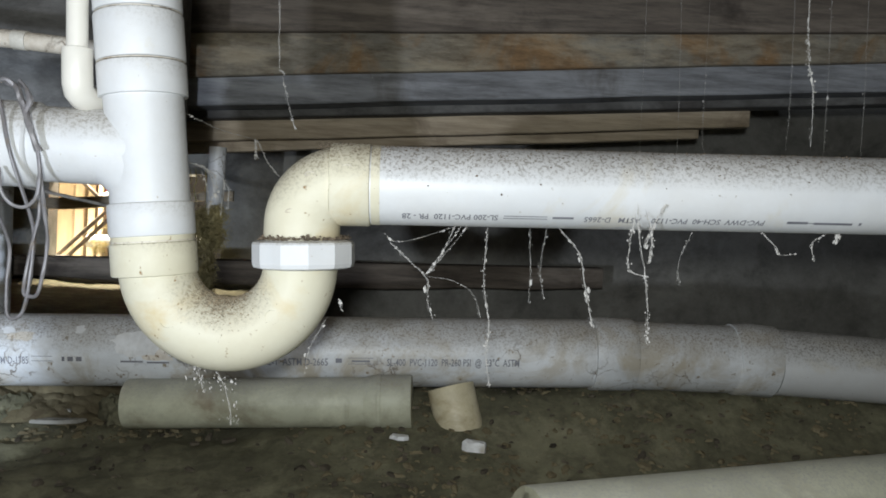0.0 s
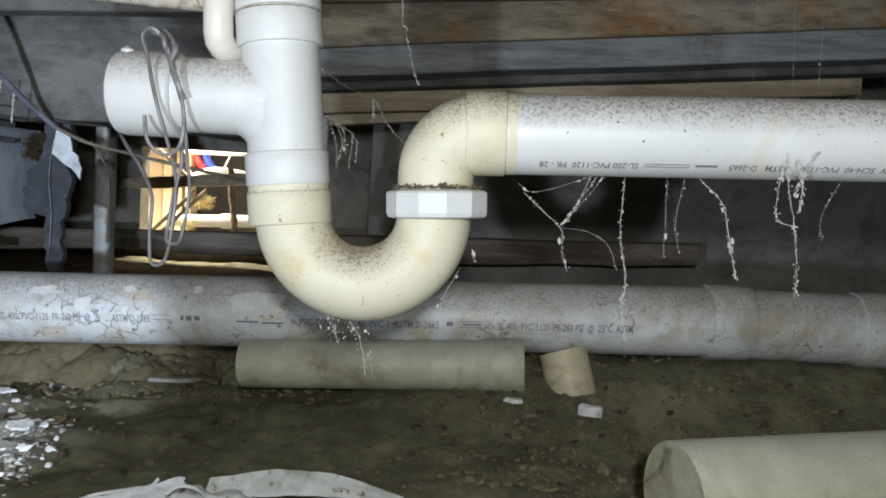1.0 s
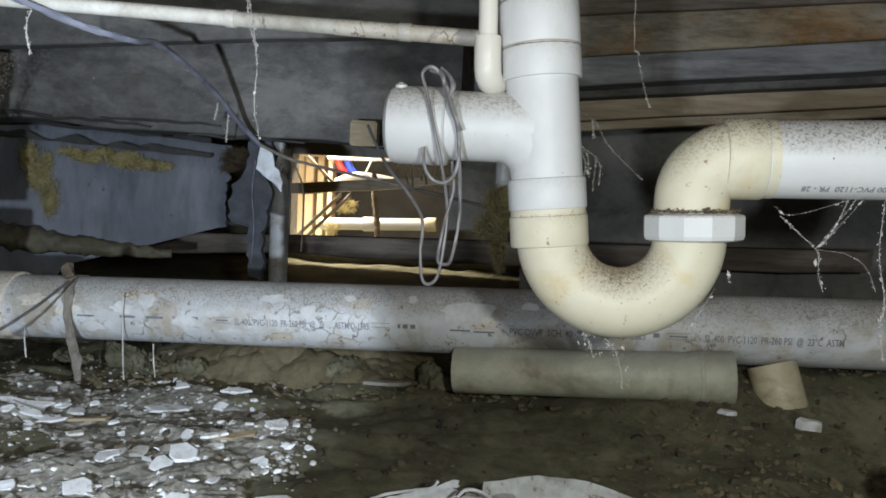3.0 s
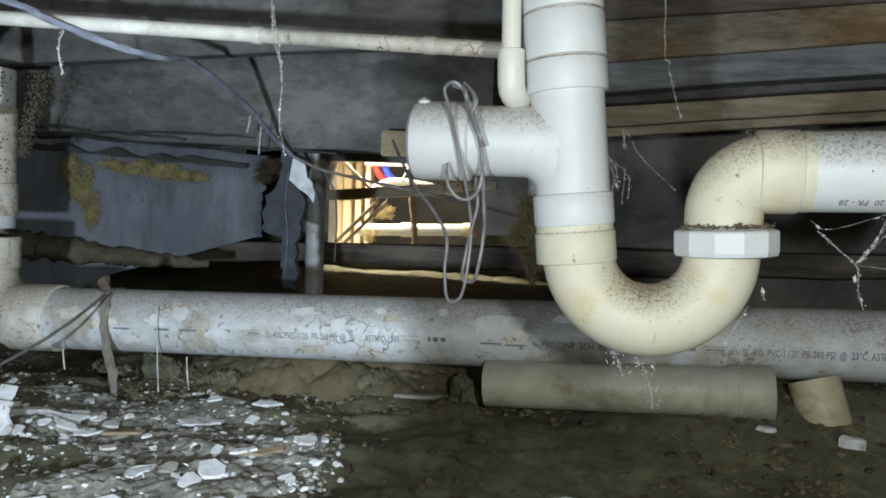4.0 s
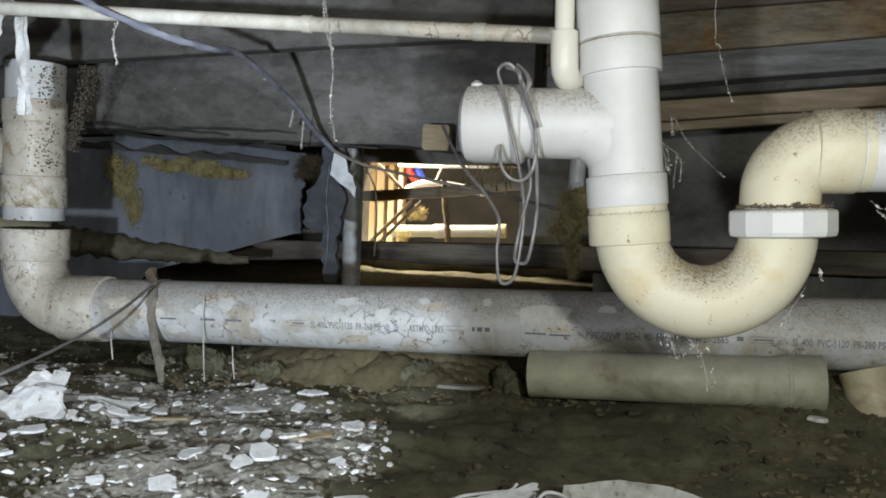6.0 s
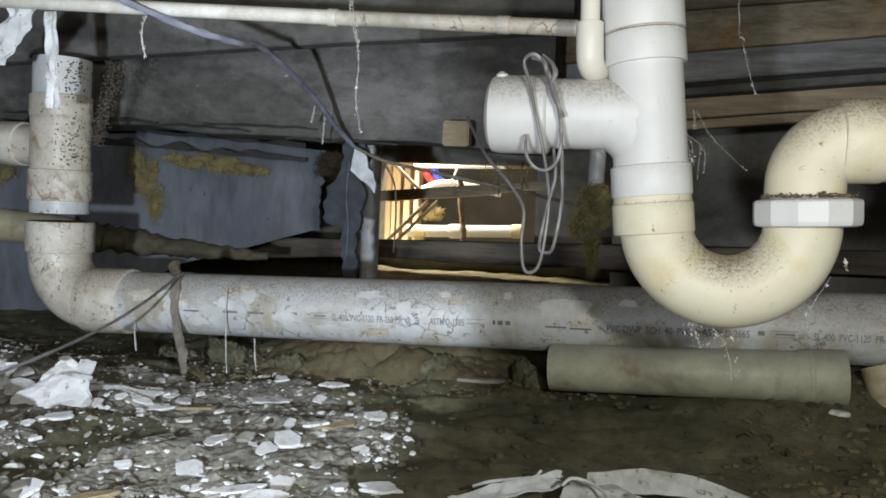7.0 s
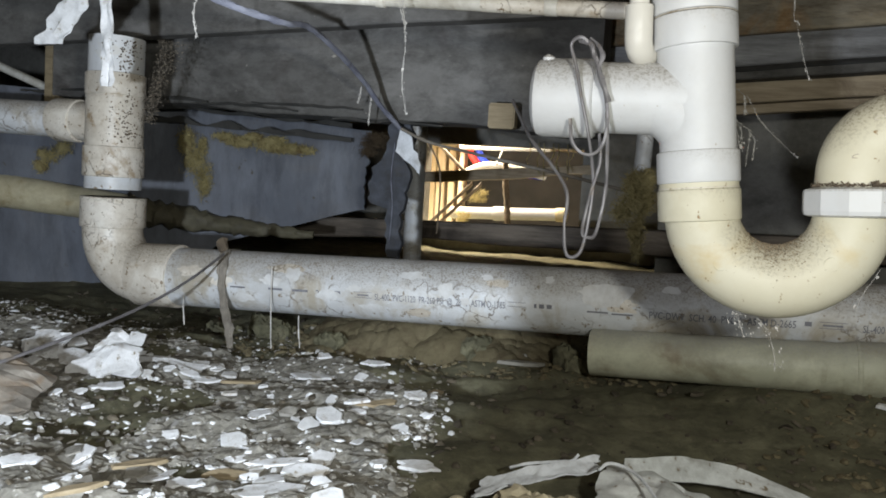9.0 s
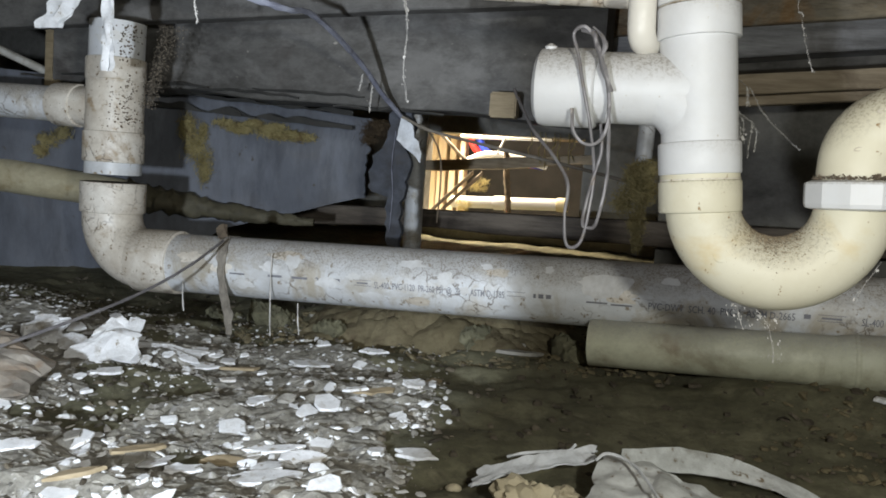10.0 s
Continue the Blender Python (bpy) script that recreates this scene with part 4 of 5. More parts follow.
tagged(part("upright_strip", box(bmesh.new(), (-1.155, 1.07, 0.30), (-1.135, 1.09, 0.66), 0.002), WOODCHIP, smooth=False), "narrow brown upright strip beside the girder", "strip")


def peel_at(x0, x1, z0, h, k):
    def f(u, v):
        x = x0 + (x1 - x0) * u
        y = 1.06 + (x + 1.13) * 0.0648 - 0.006
        return x, y - 0.004 * v, z0 - (x + 1.13) * 0.0231 + h * v * math.sin(max(0.02, min(0.98, u)) * math.pi) + 0.006 * noise.noise(Vector((x * 25, k, 0)))
    return f


for k, (x0, x1, z0, h) in enumerate(((-1.1, -0.93, 0.365, 0.004), (-0.98, -0.82, 0.36, 0.005), (-0.85, -0.66, 0.356, 0.003), (-0.74, -0.55, 0.362, 0.003), (-0.6, -0.42, 0.345, 0.003))):
    tagged(part("peeling_lining", patch(bmesh.new(), peel_at(x0, x1, z0, h, k), 40, 2, 0.002), LINING), "black peeling lining edge along the girder", "lining", group="peeling lining edges")

# ---- lit bay behind the opening ----


def bay():
    for x, y, w, h in ((-0.985, 2.62, 0.05, 0.4), (-0.925, 2.6, 0.03, 0.4), (-0.875, 2.58, 0.022, 0.4), (-0.82, 2.52, 0.016, 0.4)):
        tagged(part("stud", box(bmesh.new(), (x, y, 0.04), (x + w, y + 0.05, 0.66), 0.003), WARMWOOD, smooth=False), "pale timber stud in the lit bay", "stud", group="studs of the lit bay")
    tagged(part("cross_board", beam(bmesh.new(), (-0.88, 2.18, 0.243), (-0.33, 2.18, 0.293), 0.02, 0.03, wob=0.012), WOOD, smooth=False), "dark weathered board across the opening", "board")
    tagged(part("shelf_board", beam(bmesh.new(), (-1.0, 2.5, 0.376), (-0.3, 2.5, 0.384), 0.2, 0.02), WARMWOOD, smooth=False), "pale board along the top of the bay", "board")
    for mat, dx, lab in ((REDTUBE, 0, "red plastic water tube"), (BLUETUBE, 0.03, "blue plastic water tube")):
        tagged(part("water_tube", sweep(bmesh.new(), smooth_path([(-0.80 + dx, 2.46, 0.44), (-0.775 + dx, 2.46, 0.38), (-0.745 + dx, 2.46, 0.325), (-0.68 + dx, 2.5, 0.30), (-0.55, 2.6, 0.29)]), 0.0115, 14), mat), lab + " in the bay", "water tube")
    tagged(part("white_tube", sweep(bmesh.new(), smooth_path([(-0.76, 2.42, 0.29), (-0.7, 2.42, 0.312), (-0.62, 2.45, 0.308), (-0.52, 2.5, 0.29)]), 0.013, 14), PVC_CLEAN), "white plastic tube in the bay", "water tube")
    t = thing("bay_pipe", "cream pipe lit from above on the bay floor", "pipe")
    part("pipe", sweep(bmesh.new(), [(-0.8, 2.4, 0.156), (-0.435, 2.4, 0.172)], 0.019, 24), PVC_CLEAN, t)
    part("end_cap", collar(bmesh.new(), (-0.46, 2.4, 0.171), (-0.425, 2.4, 0.173), 0.022, 0.003, 24), YELLOW, t)
    part("coupling", collar(bmesh.new(), (-0.66, 2.4, 0.162), (-0.62, 2.4, 0.164), 0.023, 0.002, 24), PVC_CLEAN, t)
    for k in (0, 0.03):
        tagged(part("diagonal_brace", beam(bmesh.new(), (-0.865 + k, 2.3, 0.09), (-0.71 + k, 2.3, 0.245), 0.012, 0.014), BROWN, smooth=False), "thin dark diagonal brace", "brace", group="braces in the bay")
    tagged(part("diagonal_brace", beam(bmesh.new(), (-0.83, 2.3, 0.365), (-0.72, 2.3, 0.265), 0.012, 0.014), BROWN, smooth=False), "thin dark diagonal brace", "brace", group="braces in the bay")
    tagged(part("plywood_sheet", box(bmesh.new(), (-1.3, 2.7, 0.0), (-0.852, 2.73, 0.24)), WARMWOOD, smooth=False), "pale plywood at the back of the bay", "plywood")
    tagged(part("hanging_rag", sweep(bmesh.new(), smooth_path([(-0.605, 2.29, 0.32), (-0.6, 2.29, 0.25), (-0.59, 2.29, 0.18), (-0.585, 2.29, 0.11)], 8), [0.015 + 0.002 * (i % 3) for i in range(25)], 12, wobble=0.3, flat=0.5), GRIME), "dark ragged upright hanging before the lit bay", "rag")
    tagged(part("top_tube", sweep(bmesh.new(), [(-0.80, 2.45, 0.369), (-0.5, 2.45, 0.375)], 0.008, 14), PVC_CLEAN), "cream tube along the top of the lit bay", "water tube")
    tagged(part("thin_tube", sweep(bmesh.new(), smooth_path([(-0.69, 2.42, 0.30), (-0.665, 2.42, 0.325), (-0.645, 2.42, 0.37)], 6), 0.003, 8), PVC_CLEAN), "thin pale tube rising in the lit bay", "water tube")
    for k in range(7):
        x = -0.505 + 0.02 * k + 0.006 * (k % 2)
        wisp = part("hanging_fibre", sweep(bmesh.new(), smooth_path([(x, 2.15, 0.375), (x + 0.004, 2.15, 0.345), (x - 0.006 + 0.004 * (k % 3), 2.15, 0.325), (x + 0.006, 2.15, 0.30 - 0.012 * (k % 3))], 8), 0.0013, 6, wobble=1.2, seed=k), WOOL)
        tagged(wisp, "yellow wool fibres hanging before the lit bay", "insulation", group="fibres before the bay")
    for k, (x, z) in enumerate(((-0.70, 0.215), (-0.74, 0.15))):
        wool(x, z, 0.03, 0.025, 20 + k, "yellow glass wool in the lit bay", y=2.35, depth=0.03, n=40)


bay()

# ---- wires, cable, stick and strap ----


def wire(name, pts, r, mat, label, category, wobble=0.25, per=10, parent=None, seg=8):
    ob = part(name, sweep(bmesh.new(), smooth_path(pts, per), r, seg, wobble=wobble), mat, parent)
    return tagged(ob, label, category) if parent is None else ob


t = thing("tie_wire", "loops of twisted dull tie wire hooked over the end cap", "wire")
R = 0.0014
wire("long_loop", [(-0.127, 0.565, 0.35), (-0.136, 0.562, 0.357), (-0.144, 0.565, 0.352), (-0.139, 0.564, 0.336), (-0.133, 0.562, 0.312), (-0.127, 0.566, 0.288), (-0.122, 0.58, 0.255),
                   (-0.121, 0.58, 0.235), (-0.125, 0.58, 0.198), (-0.131, 0.58, 0.186), (-0.139, 0.582, 0.188), (-0.143, 0.588, 0.21), (-0.143, 0.59, 0.236),
                   (-0.158, 0.605, 0.257), (-0.182, 0.625, 0.28), (-0.2, 0.642, 0.305), (-0.208, 0.65, 0.318)], R, WIRE, "", "", parent=t)
wire("short_loop", [(-0.141, 0.566, 0.295), (-0.1385, 0.566, 0.278), (-0.131, 0.567, 0.269), (-0.122, 0.568, 0.268), (-0.115, 0.568, 0.275), (-0.112, 0.566, 0.288), (-0.113, 0.565, 0.305),
                    (-0.118, 0.563, 0.325), (-0.123, 0.566, 0.34)], R, WIRE, "", "", parent=t)
wire("second_loop", [(-0.113, 0.567, 0.3), (-0.111, 0.572, 0.27), (-0.111, 0.58, 0.24), (-0.116, 0.58, 0.207), (-0.122, 0.58, 0.202), (-0.127, 0.58, 0.207), (-0.123, 0.58, 0.235),
                     (-0.117, 0.578, 0.262), (-0.119, 0.58, 0.285)], R, WIRE, "", "", parent=t)
wire("twist", [(-0.138, 0.567, 0.356), (-0.129, 0.563, 0.352), (-0.125, 0.562, 0.342), (-0.120, 0.561, 0.33), (-0.115, 0.561, 0.318), (-0.112, 0.563, 0.308)], R * 1.5, WIRE, "", "", wobble=0.8, parent=t)
wire("twist", [(-0.13, 0.57, 0.357), (-0.122, 0.565, 0.35), (-0.119, 0.562, 0.343), (-0.121, 0.561, 0.334), (-0.117, 0.56, 0.325)], R * 1.2, WIRE, "", "", wobble=0.8, parent=t)

wire("drooping_cable", [(-1.5, 0.6, 0.66), (-0.9, 0.63, 0.52), (-0.632, 0.65, 0.452), (-0.571, 0.66, 0.43), (-0.52, 0.68, 0.411), (-0.486, 0.72, 0.403), (-0.49, 0.8, 0.411), (-0.5, 0.95, 0.384), (-0.5, 1.04, 0.35),
                        (-0.487, 1.09, 0.322)], 0.0036, CABLE, "dusty blue-grey cable drooping under the joist", "cable", wobble=0.4)
wire("thin_cable", [(-0.487, 1.09, 0.322), (-0.45, 1.095, 0.306), (-0.415, 1.1, 0.297), (-0.309, 1.1, 0.278), (-0.22, 1.1, 0.262), (-0.135, 1.1, 0.245)], 0.0024, CLOTH, "thin dark cable stretched to the wool clump", "cable")
wire("dark_wire", [(-0.46, 1.14, 0.31), (-0.44, 1.15, 0.27), (-0.435, 1.15, 0.22), (-0.44, 1.16, 0.16)], 0.0015, GRIME, "thin dark wire beside the post", "wire")
wire("stick", [(-0.635, 0.49, 0.05), (-0.615, 0.60, 0.072), (-0.612, 0.68, 0.088), (-0.617, 0.76, 0.107), (-0.628, 0.842, 0.13)], 0.0017, WIRE, "thin grey stick leaning on the main drain", "stick", wobble=0.3)

t = thing("cloth_strap", "ragged brown cloth strap hung over the main drain", "strap")


def strap_at(u, v):
    s = [(-0.648, 0.90, 0.132), (-0.645, 0.872, 0.134), (-0.632, 0.845, 0.114), (-0.628, 0.838, 0.092), (-0.62, 0.834, 0.065), (-0.606, 0.826, 0.035), (-0.6, 0.82, 0.012)]
    k = v * (len(s) - 1)
    i = min(int(k), len(s) - 2)
    p = Vector(s[i]).lerp(Vector(s[i + 1]), k - i)
    w = lin(v, (0, 0.3, 0.55, 0.8, 1), (0.02, 0.014, 0.010, 0.015, 0.006)) * (1 + 0.3 * noise.noise(Vector((v * 14, u, 3))))
    return p.x + (u - 0.5) * w, p.y + 0.003 * noise.noise(Vector((u * 4, v * 12, 0))), p.z


part("cloth", patch(bmesh.new(), strap_at, 6, 40, 0.0015), CLOTH, t)
part("knot", sweep(bmesh.new(), [(-0.655, 0.872, 0.136), (-0.648, 0.868, 0.14), (-0.64, 0.862, 0.136)], [0.004, 0.009, 0.004], 10, wobble=0.5), GRIME, t)
for k, (x, y, z0, z1, r) in enumerate(((-0.556, 0.842, 0.12, 0.014, 0.0008), (-0.515, 0.843, 0.06, 0.02, 0.0007), (-0.69, 0.845, 0.07, 0.03, 0.0007))):
    wire("hanging_fibre", [(x, y, z0), (x + 0.002, y - 0.002, (z0 + z1) / 2), (x + 0.006, y - 0.004, z1)], r, WEB, "dusty fibre hanging over the main drain", "fibre", wobble=0.9)

# ---- dusty cobwebs ----


def cobweb(strands, label, seed, lumps=14, r=0.0007, spread=0.0009):
    """Dust-laden threads: three fine wandering strands and ragged flecks stretched along them."""
    rng = random.Random(seed)
    bm = bmesh.new()
    for pts in strands:
        base = smooth_path([Vector(p) + Vector((rng.gauss(0, 0.0014), rng.gauss(0, 0.0014), 0)) for p in pts], 12)
        for k in range(3):
            amp = (0.0003, 0.0012, 0.002)[k]
            path = [p + Vector((noise.noise(p * 160 + Vector((k * 9, seed, 0))), noise.noise(p * 160 + Vector((0, k * 9, seed))), 0)) * amp for p in base]
            path[0], path[-1] = base[0], base[-1]
            sweep(bm, path, [r * (0.13, 0.09, 0.08)[k] * rng.uniform(0.5, 1.9) for _ in path], 4, wobble=0.8, seed=seed)
        for i in range(int(lumps * 2.4)):
            q = rng.randrange(1, len(base) - 1)
            along = (base[q + 1] - base[q - 1]).normalized()
            p = base[q].lerp(base[q + 1], rng.random()) + Vector((rng.gauss(0, spread), rng.gauss(0, spread), 0))
            rad = rng.uniform(0.00015, 0.00055) * (1 if rng.random() < 0.9 else 2.4)
            m = Matrix.Translation(p) @ along.to_track_quat("Z", "Y").to_matrix().to_4x4() @ Matrix.Diagonal((rng.uniform(0.5, 1.2), rng.uniform(0.4, 1), rng.uniform(0.8, 2.6), 1))
            made = bmesh.ops.create_icosphere(bm, subdivisions=1, radius=rad, matrix=m)["verts"]
            for v in made:
                v.co += Vector((noise.noise(v.co * 900), noise.noise(v.co * 900 + Vector((3, 0, 0))), noise.noise(v.co * 900 + Vector((0, 3, 0))))) * rad * 0.9
    return tagged(part("cobweb", bm, WEB), label, "cobweb", group="dusty cobwebs")


def pipe_low(x):
    return 0.2978 + (x - 0.11) * 0.0337 - 0.030


cobweb([[(0.168, 0.6, 0.23), (0.19, 0.6, 0.228), (0.205, 0.6, 0.218), (0.212, 0.6, 0.2)], [(0.135, 0.6, 0.262), (0.15, 0.6, 0.256), (0.187, 0.6, pipe_low(0.187))], [(0.168, 0.6, 0.23), (0.2, 0.6, pipe_low(0.2))], [(0.172, 0.6, 0.236), (0.194, 0.6, pipe_low(0.194))]],
       "fine web threads under the outlet pipe", 21, 8, 0.0003)
LW = "dust-laden cobweb strand hanging from the outlet pipe"
cobweb([[(0.187, 0.6, pipe_low(0.187)), (0.178, 0.6, 0.245), (0.168, 0.6, 0.23)], [(0.139, 0.6, 0.255), (0.155, 0.6, 0.242), (0.168, 0.6, 0.228), (0.171, 0.6, 0.212), (0.174, 0.6, 0.197)]], "branched cobweb hanging under the outlet pipe", 1, 16)
cobweb([[(0.211, 0.6, pipe_low(0.211)), (0.213, 0.6, 0.23), (0.218, 0.6, 0.193), (0.219, 0.6, 0.17), (0.224, 0.6, 0.146)]], LW, 2, 50, 0.0008)
cobweb([[(0.27, 0.6, pipe_low(0.27)), (0.285, 0.585, 0.255), (0.288, 0.58, 0.234), (0.291, 0.58, 0.21), (0.296, 0.58, 0.2)]], LW, 3, 40, 0.0009)
cobweb([[(0.322, 0.571, 0.3), (0.326, 0.571, 0.27), (0.33, 0.57, 0.24), (0.332, 0.57, 0.215), (0.335, 0.57, 0.19)], [(0.322, 0.571, 0.287), (0.318, 0.571, 0.262), (0.32, 0.571, 0.245), (0.332, 0.57, 0.24)],
        [(0.345, 0.57, 0.295), (0.336, 0.57, 0.285), (0.329, 0.57, 0.262)], [(0.33, 0.57, 0.29), (0.334, 0.57, 0.27), (0.33, 0.57, 0.25)]], "tangled cobweb hanging over the outlet pipe", 4, 34, 0.0009)
cobweb([[(0.425, 0.585, pipe_low(0.425)), (0.432, 0.583, 0.268), (0.436, 0.58, 0.262), (0.448, 0.58, 0.263)], [(0.475, 0.585, pipe_low(0.47)), (0.464, 0.58, 0.272), (0.463, 0.58, 0.258)]], LW, 5, 12)
cobweb([[(0.486, 0.59, pipe_low(0.486)), (0.486, 0.59, 0.273)]], LW, 6, 24, 0.002)
cobweb([[(0.462, 0.62, 0.66), (0.466, 0.62, 0.468), (0.47, 0.62, 0.42), (0.473, 0.62, 0.395), (0.474, 0.62, 0.35)]], "long dusty cobweb strand hanging from the floor", 7, 60, 0.0009)
cobweb([[(0.02, 0.72, 0.66), (0.025, 0.72, 0.43), (0.03, 0.72, 0.4), (0.036, 0.72, 0.375), (0.046, 0.72, 0.35)]], "long dusty cobweb strand hanging from the floor", 8, 24)
cobweb([[(0.012, 0.60, 0.149), (0.018, 0.59, 0.138), (0.023, 0.59, 0.122), (0.026, 0.59, 0.11)], [(-0.006, 0.6, 0.154), (-0.003, 0.6, 0.146), (0.002, 0.6, 0.132)]], "clotted cobweb hanging below the trap bend", 9, 30, 0.0009, 0.0035)
cobweb([[(0.095, 0.6, 0.195), (0.082, 0.6, 0.168), (0.078, 0.6, 0.15)], [(0.1, 0.6, 0.21), (0.105, 0.6, 0.2)]], "thin cobweb on the side of the trap bend", 10, 5, 0.0004)
for k, (x, y, z0, z1) in enumerate(((0.25, 0.65, 0.24, 0.21), (0.262, 0.65, 0.24, 0.215), (0.38, 0.66, 0.25, 0.23), (0.64, 0.92, 0.46, 0.36), (0.672, 0.9, 0.47, 0.37), (0.60, 0.93, 0.45, 0.38), (0.52, 1.1, 0.44, 0.38), (0.56, 1.1, 0.43, 0.39), (0.47, 1.1, 0.43, 0.37))):
    cobweb([[(x, 0.612, pipe_low(x) + 0.001) if z0 < 0.3 else (x, y, 0.66), (x + 0.002, y - 0.02 * (z0 < 0.3), z0), (x + 0.004, y - 0.02 * (z0 < 0.3), z1)]], "wisp of dusty cobweb in the dark", 30 + k, 9, 0.0004)
cobweb([[(-0.327, 0.64, 0.66), (-0.324, 0.64, 0.444), (-0.319, 0.64, 0.41), (-0.313, 0.64, 0.373), (-0.31, 0.64, 0.33), (-0.308, 0.64, 0.3)]], "long cobweb strand hanging past the water pipe", 11, 30, 0.0009)
cobweb([[(-0.325, 0.64, 0.46), (-0.3235, 0.64, 0.444), (-0.319, 0.64, 0.41), (-0.313, 0.64, 0.38)]], "thick dusty cobweb strand past the water pipe", 12, 50, 0.0016)
cobweb([[(-0.559, 0.667, 0.422), (-0.557, 0.663, 0.4), (-0.555, 0.662, 0.376)]], "clotted drip of dust under the water pipe", 13, 40, 0.0022)
cobweb([[(-0.005, 0.79, 0.345), (0.015, 0.79, 0.318), (0.032, 0.79, 0.3), (0.049, 0.79, 0.284)], [(-0.004, 0.79, 0.345), (-0.002, 0.79, 0.325)], [(-0.005, 0.79, 0.345), (-0.02, 0.71, 0.345), (-0.032, 0.625, 0.35)]], "cobweb strand slung behind the stack", 14, 24, 0.001)
for k in range(5):
    x = -0.020 + 0.0045 * k
    cobweb([[(x, 0.66, 0.305 - 0.002 * k), (x + 0.002, 0.66, 0.29), (x + 0.003, 0.66, 0.268 + 0.006 * (k % 3))], [(x, 0.66, 0.305 - 0.002 * k), (-0.02, 0.645, 0.308), (-0.03, 0.625, 0.31)]], "frayed pale fibres hanging behind the stack", 40 + k, 6, 0.0008)
cobweb([[(-0.51, 1.03, 0.37), (-0.512, 1.03, 0.345), (-0.514, 1.03, 0.32)], [(-0.525, 1.02, 0.375), (-0.528, 1.02, 0.35)]], "clot of dust hanging from the cable", 15, 50, 0.002)

# pale tags of film hanging from the joist by the riser
for k, (pts, w) in enumerate((([(-0.735, 0.70, 0.455), (-0.75, 0.70, 0.425), (-0.772, 0.705, 0.40), (-0.795, 0.71, 0.377)], 0.042), ([(-0.722, 0.72, 0.44), (-0.72, 0.72, 0.40), (-0.717, 0.72, 0.36), (-0.718, 0.72, 0.33)], 0.016))):
    def tag_at(u, v, pts=pts, w=w, k=k):
        q = v * (len(pts) - 1)
        i = min(int(q), len(pts) - 2)
        p = Vector(pts[i]).lerp(Vector(pts[i + 1]), q - i)
        ww = w * (1 + 0.5 * noise.noise(Vector((v * 6, u, k * 3))))
        return p.x + (u - 0.5) * ww, p.y + 0.006 * noise.noise(Vector((u * 3, v * 5, k))), p.z
    tagged(part("film_tag", patch(bmesh.new(), tag_at, 6, 26, 0.0012), PLASTER), "pale strip of torn film hanging by the riser", "film strip", group="torn film strips")

# ---- rubble on the soil ----


def in_rubble(x, y, rng):
    """How thickly the pale rubble lies: thick beside the riser, thin under the trap. Its right edge e traces where the
    torchlight ends.
    """
    e = -0.225 + 0.03 * noise.noise(Vector((x * 4, y * 7, 2))) - 0.07 * max(0, (y - 0.55) / 0.3)
    d = (e - x) / 0.04
    bare = noise.noise(Vector((x * 6.5, y * 9, 7)))
    return min(1, max(0.0, d)) * (0.1 if bare > 0.26 else 1.0) * (1 if y < 0.84 else 0.2)


def pebbles(name, n, x0, x1, y0, y1, rmin, rmax, keep, mat, label, seed, flat=(0.35, 0.8)):
    rng = random.Random(seed)
    verts, faces = [], []
    base = [(math.cos(k * 1.047), math.sin(k * 1.047), 0) for k in range(6)] + [(0.72 * math.cos(k * 1.047 + 0.4), 0.72 * math.sin(k * 1.047 + 0.4), 0.75) for k in range(6)] + [(0.05, 0.0, 0.95)]
    tris = [t for k in range(6) for t in ((k, (k + 1) % 6, 6 + k), ((k + 1) % 6, 6 + (k + 1) % 6, 6 + k), (6 + k, 6 + (k + 1) % 6, 12))]
    made = 0
    while made < n:
        x, y = rng.uniform(x0, x1), rng.uniform(y0, y1)
        if rng.random() > keep(x, y, rng):
            n -= 0 if rng.random() > 0.02 else 1
            continue
        r = rmin + (rmax - rmin) * rng.random() ** 3
        q = Euler((rng.gauss(0, 0.25), rng.gauss(0, 0.25), rng.uniform(0, 6.28))).to_matrix()
        sx, sy, sz = r * rng.uniform(0.8, 1.7), r * rng.uniform(0.6, 1.1), r * rng.uniform(*flat)
        c = Vector((x, y, ground_z(x, y) + sz * 0.05))
        k = len(verts)
        for v in base:
            j = Vector((v[0] * sx * rng.uniform(0.7, 1.2), v[1] * sy * rng.uniform(0.7, 1.2), v[2] * sz * rng.uniform(0.7, 1.2)))
            verts.append(c + q @ j)
        faces += [(a + k, b + k, d + k) for a, b, d in tris]
        made += 1
    me = bpy.data.meshes.new(name)
    me.from_pydata([tuple(v) for v in verts], [], faces)
    me.materials.append(mat)
    return tagged(new(name, me), label, "rubble", kind="stuff")


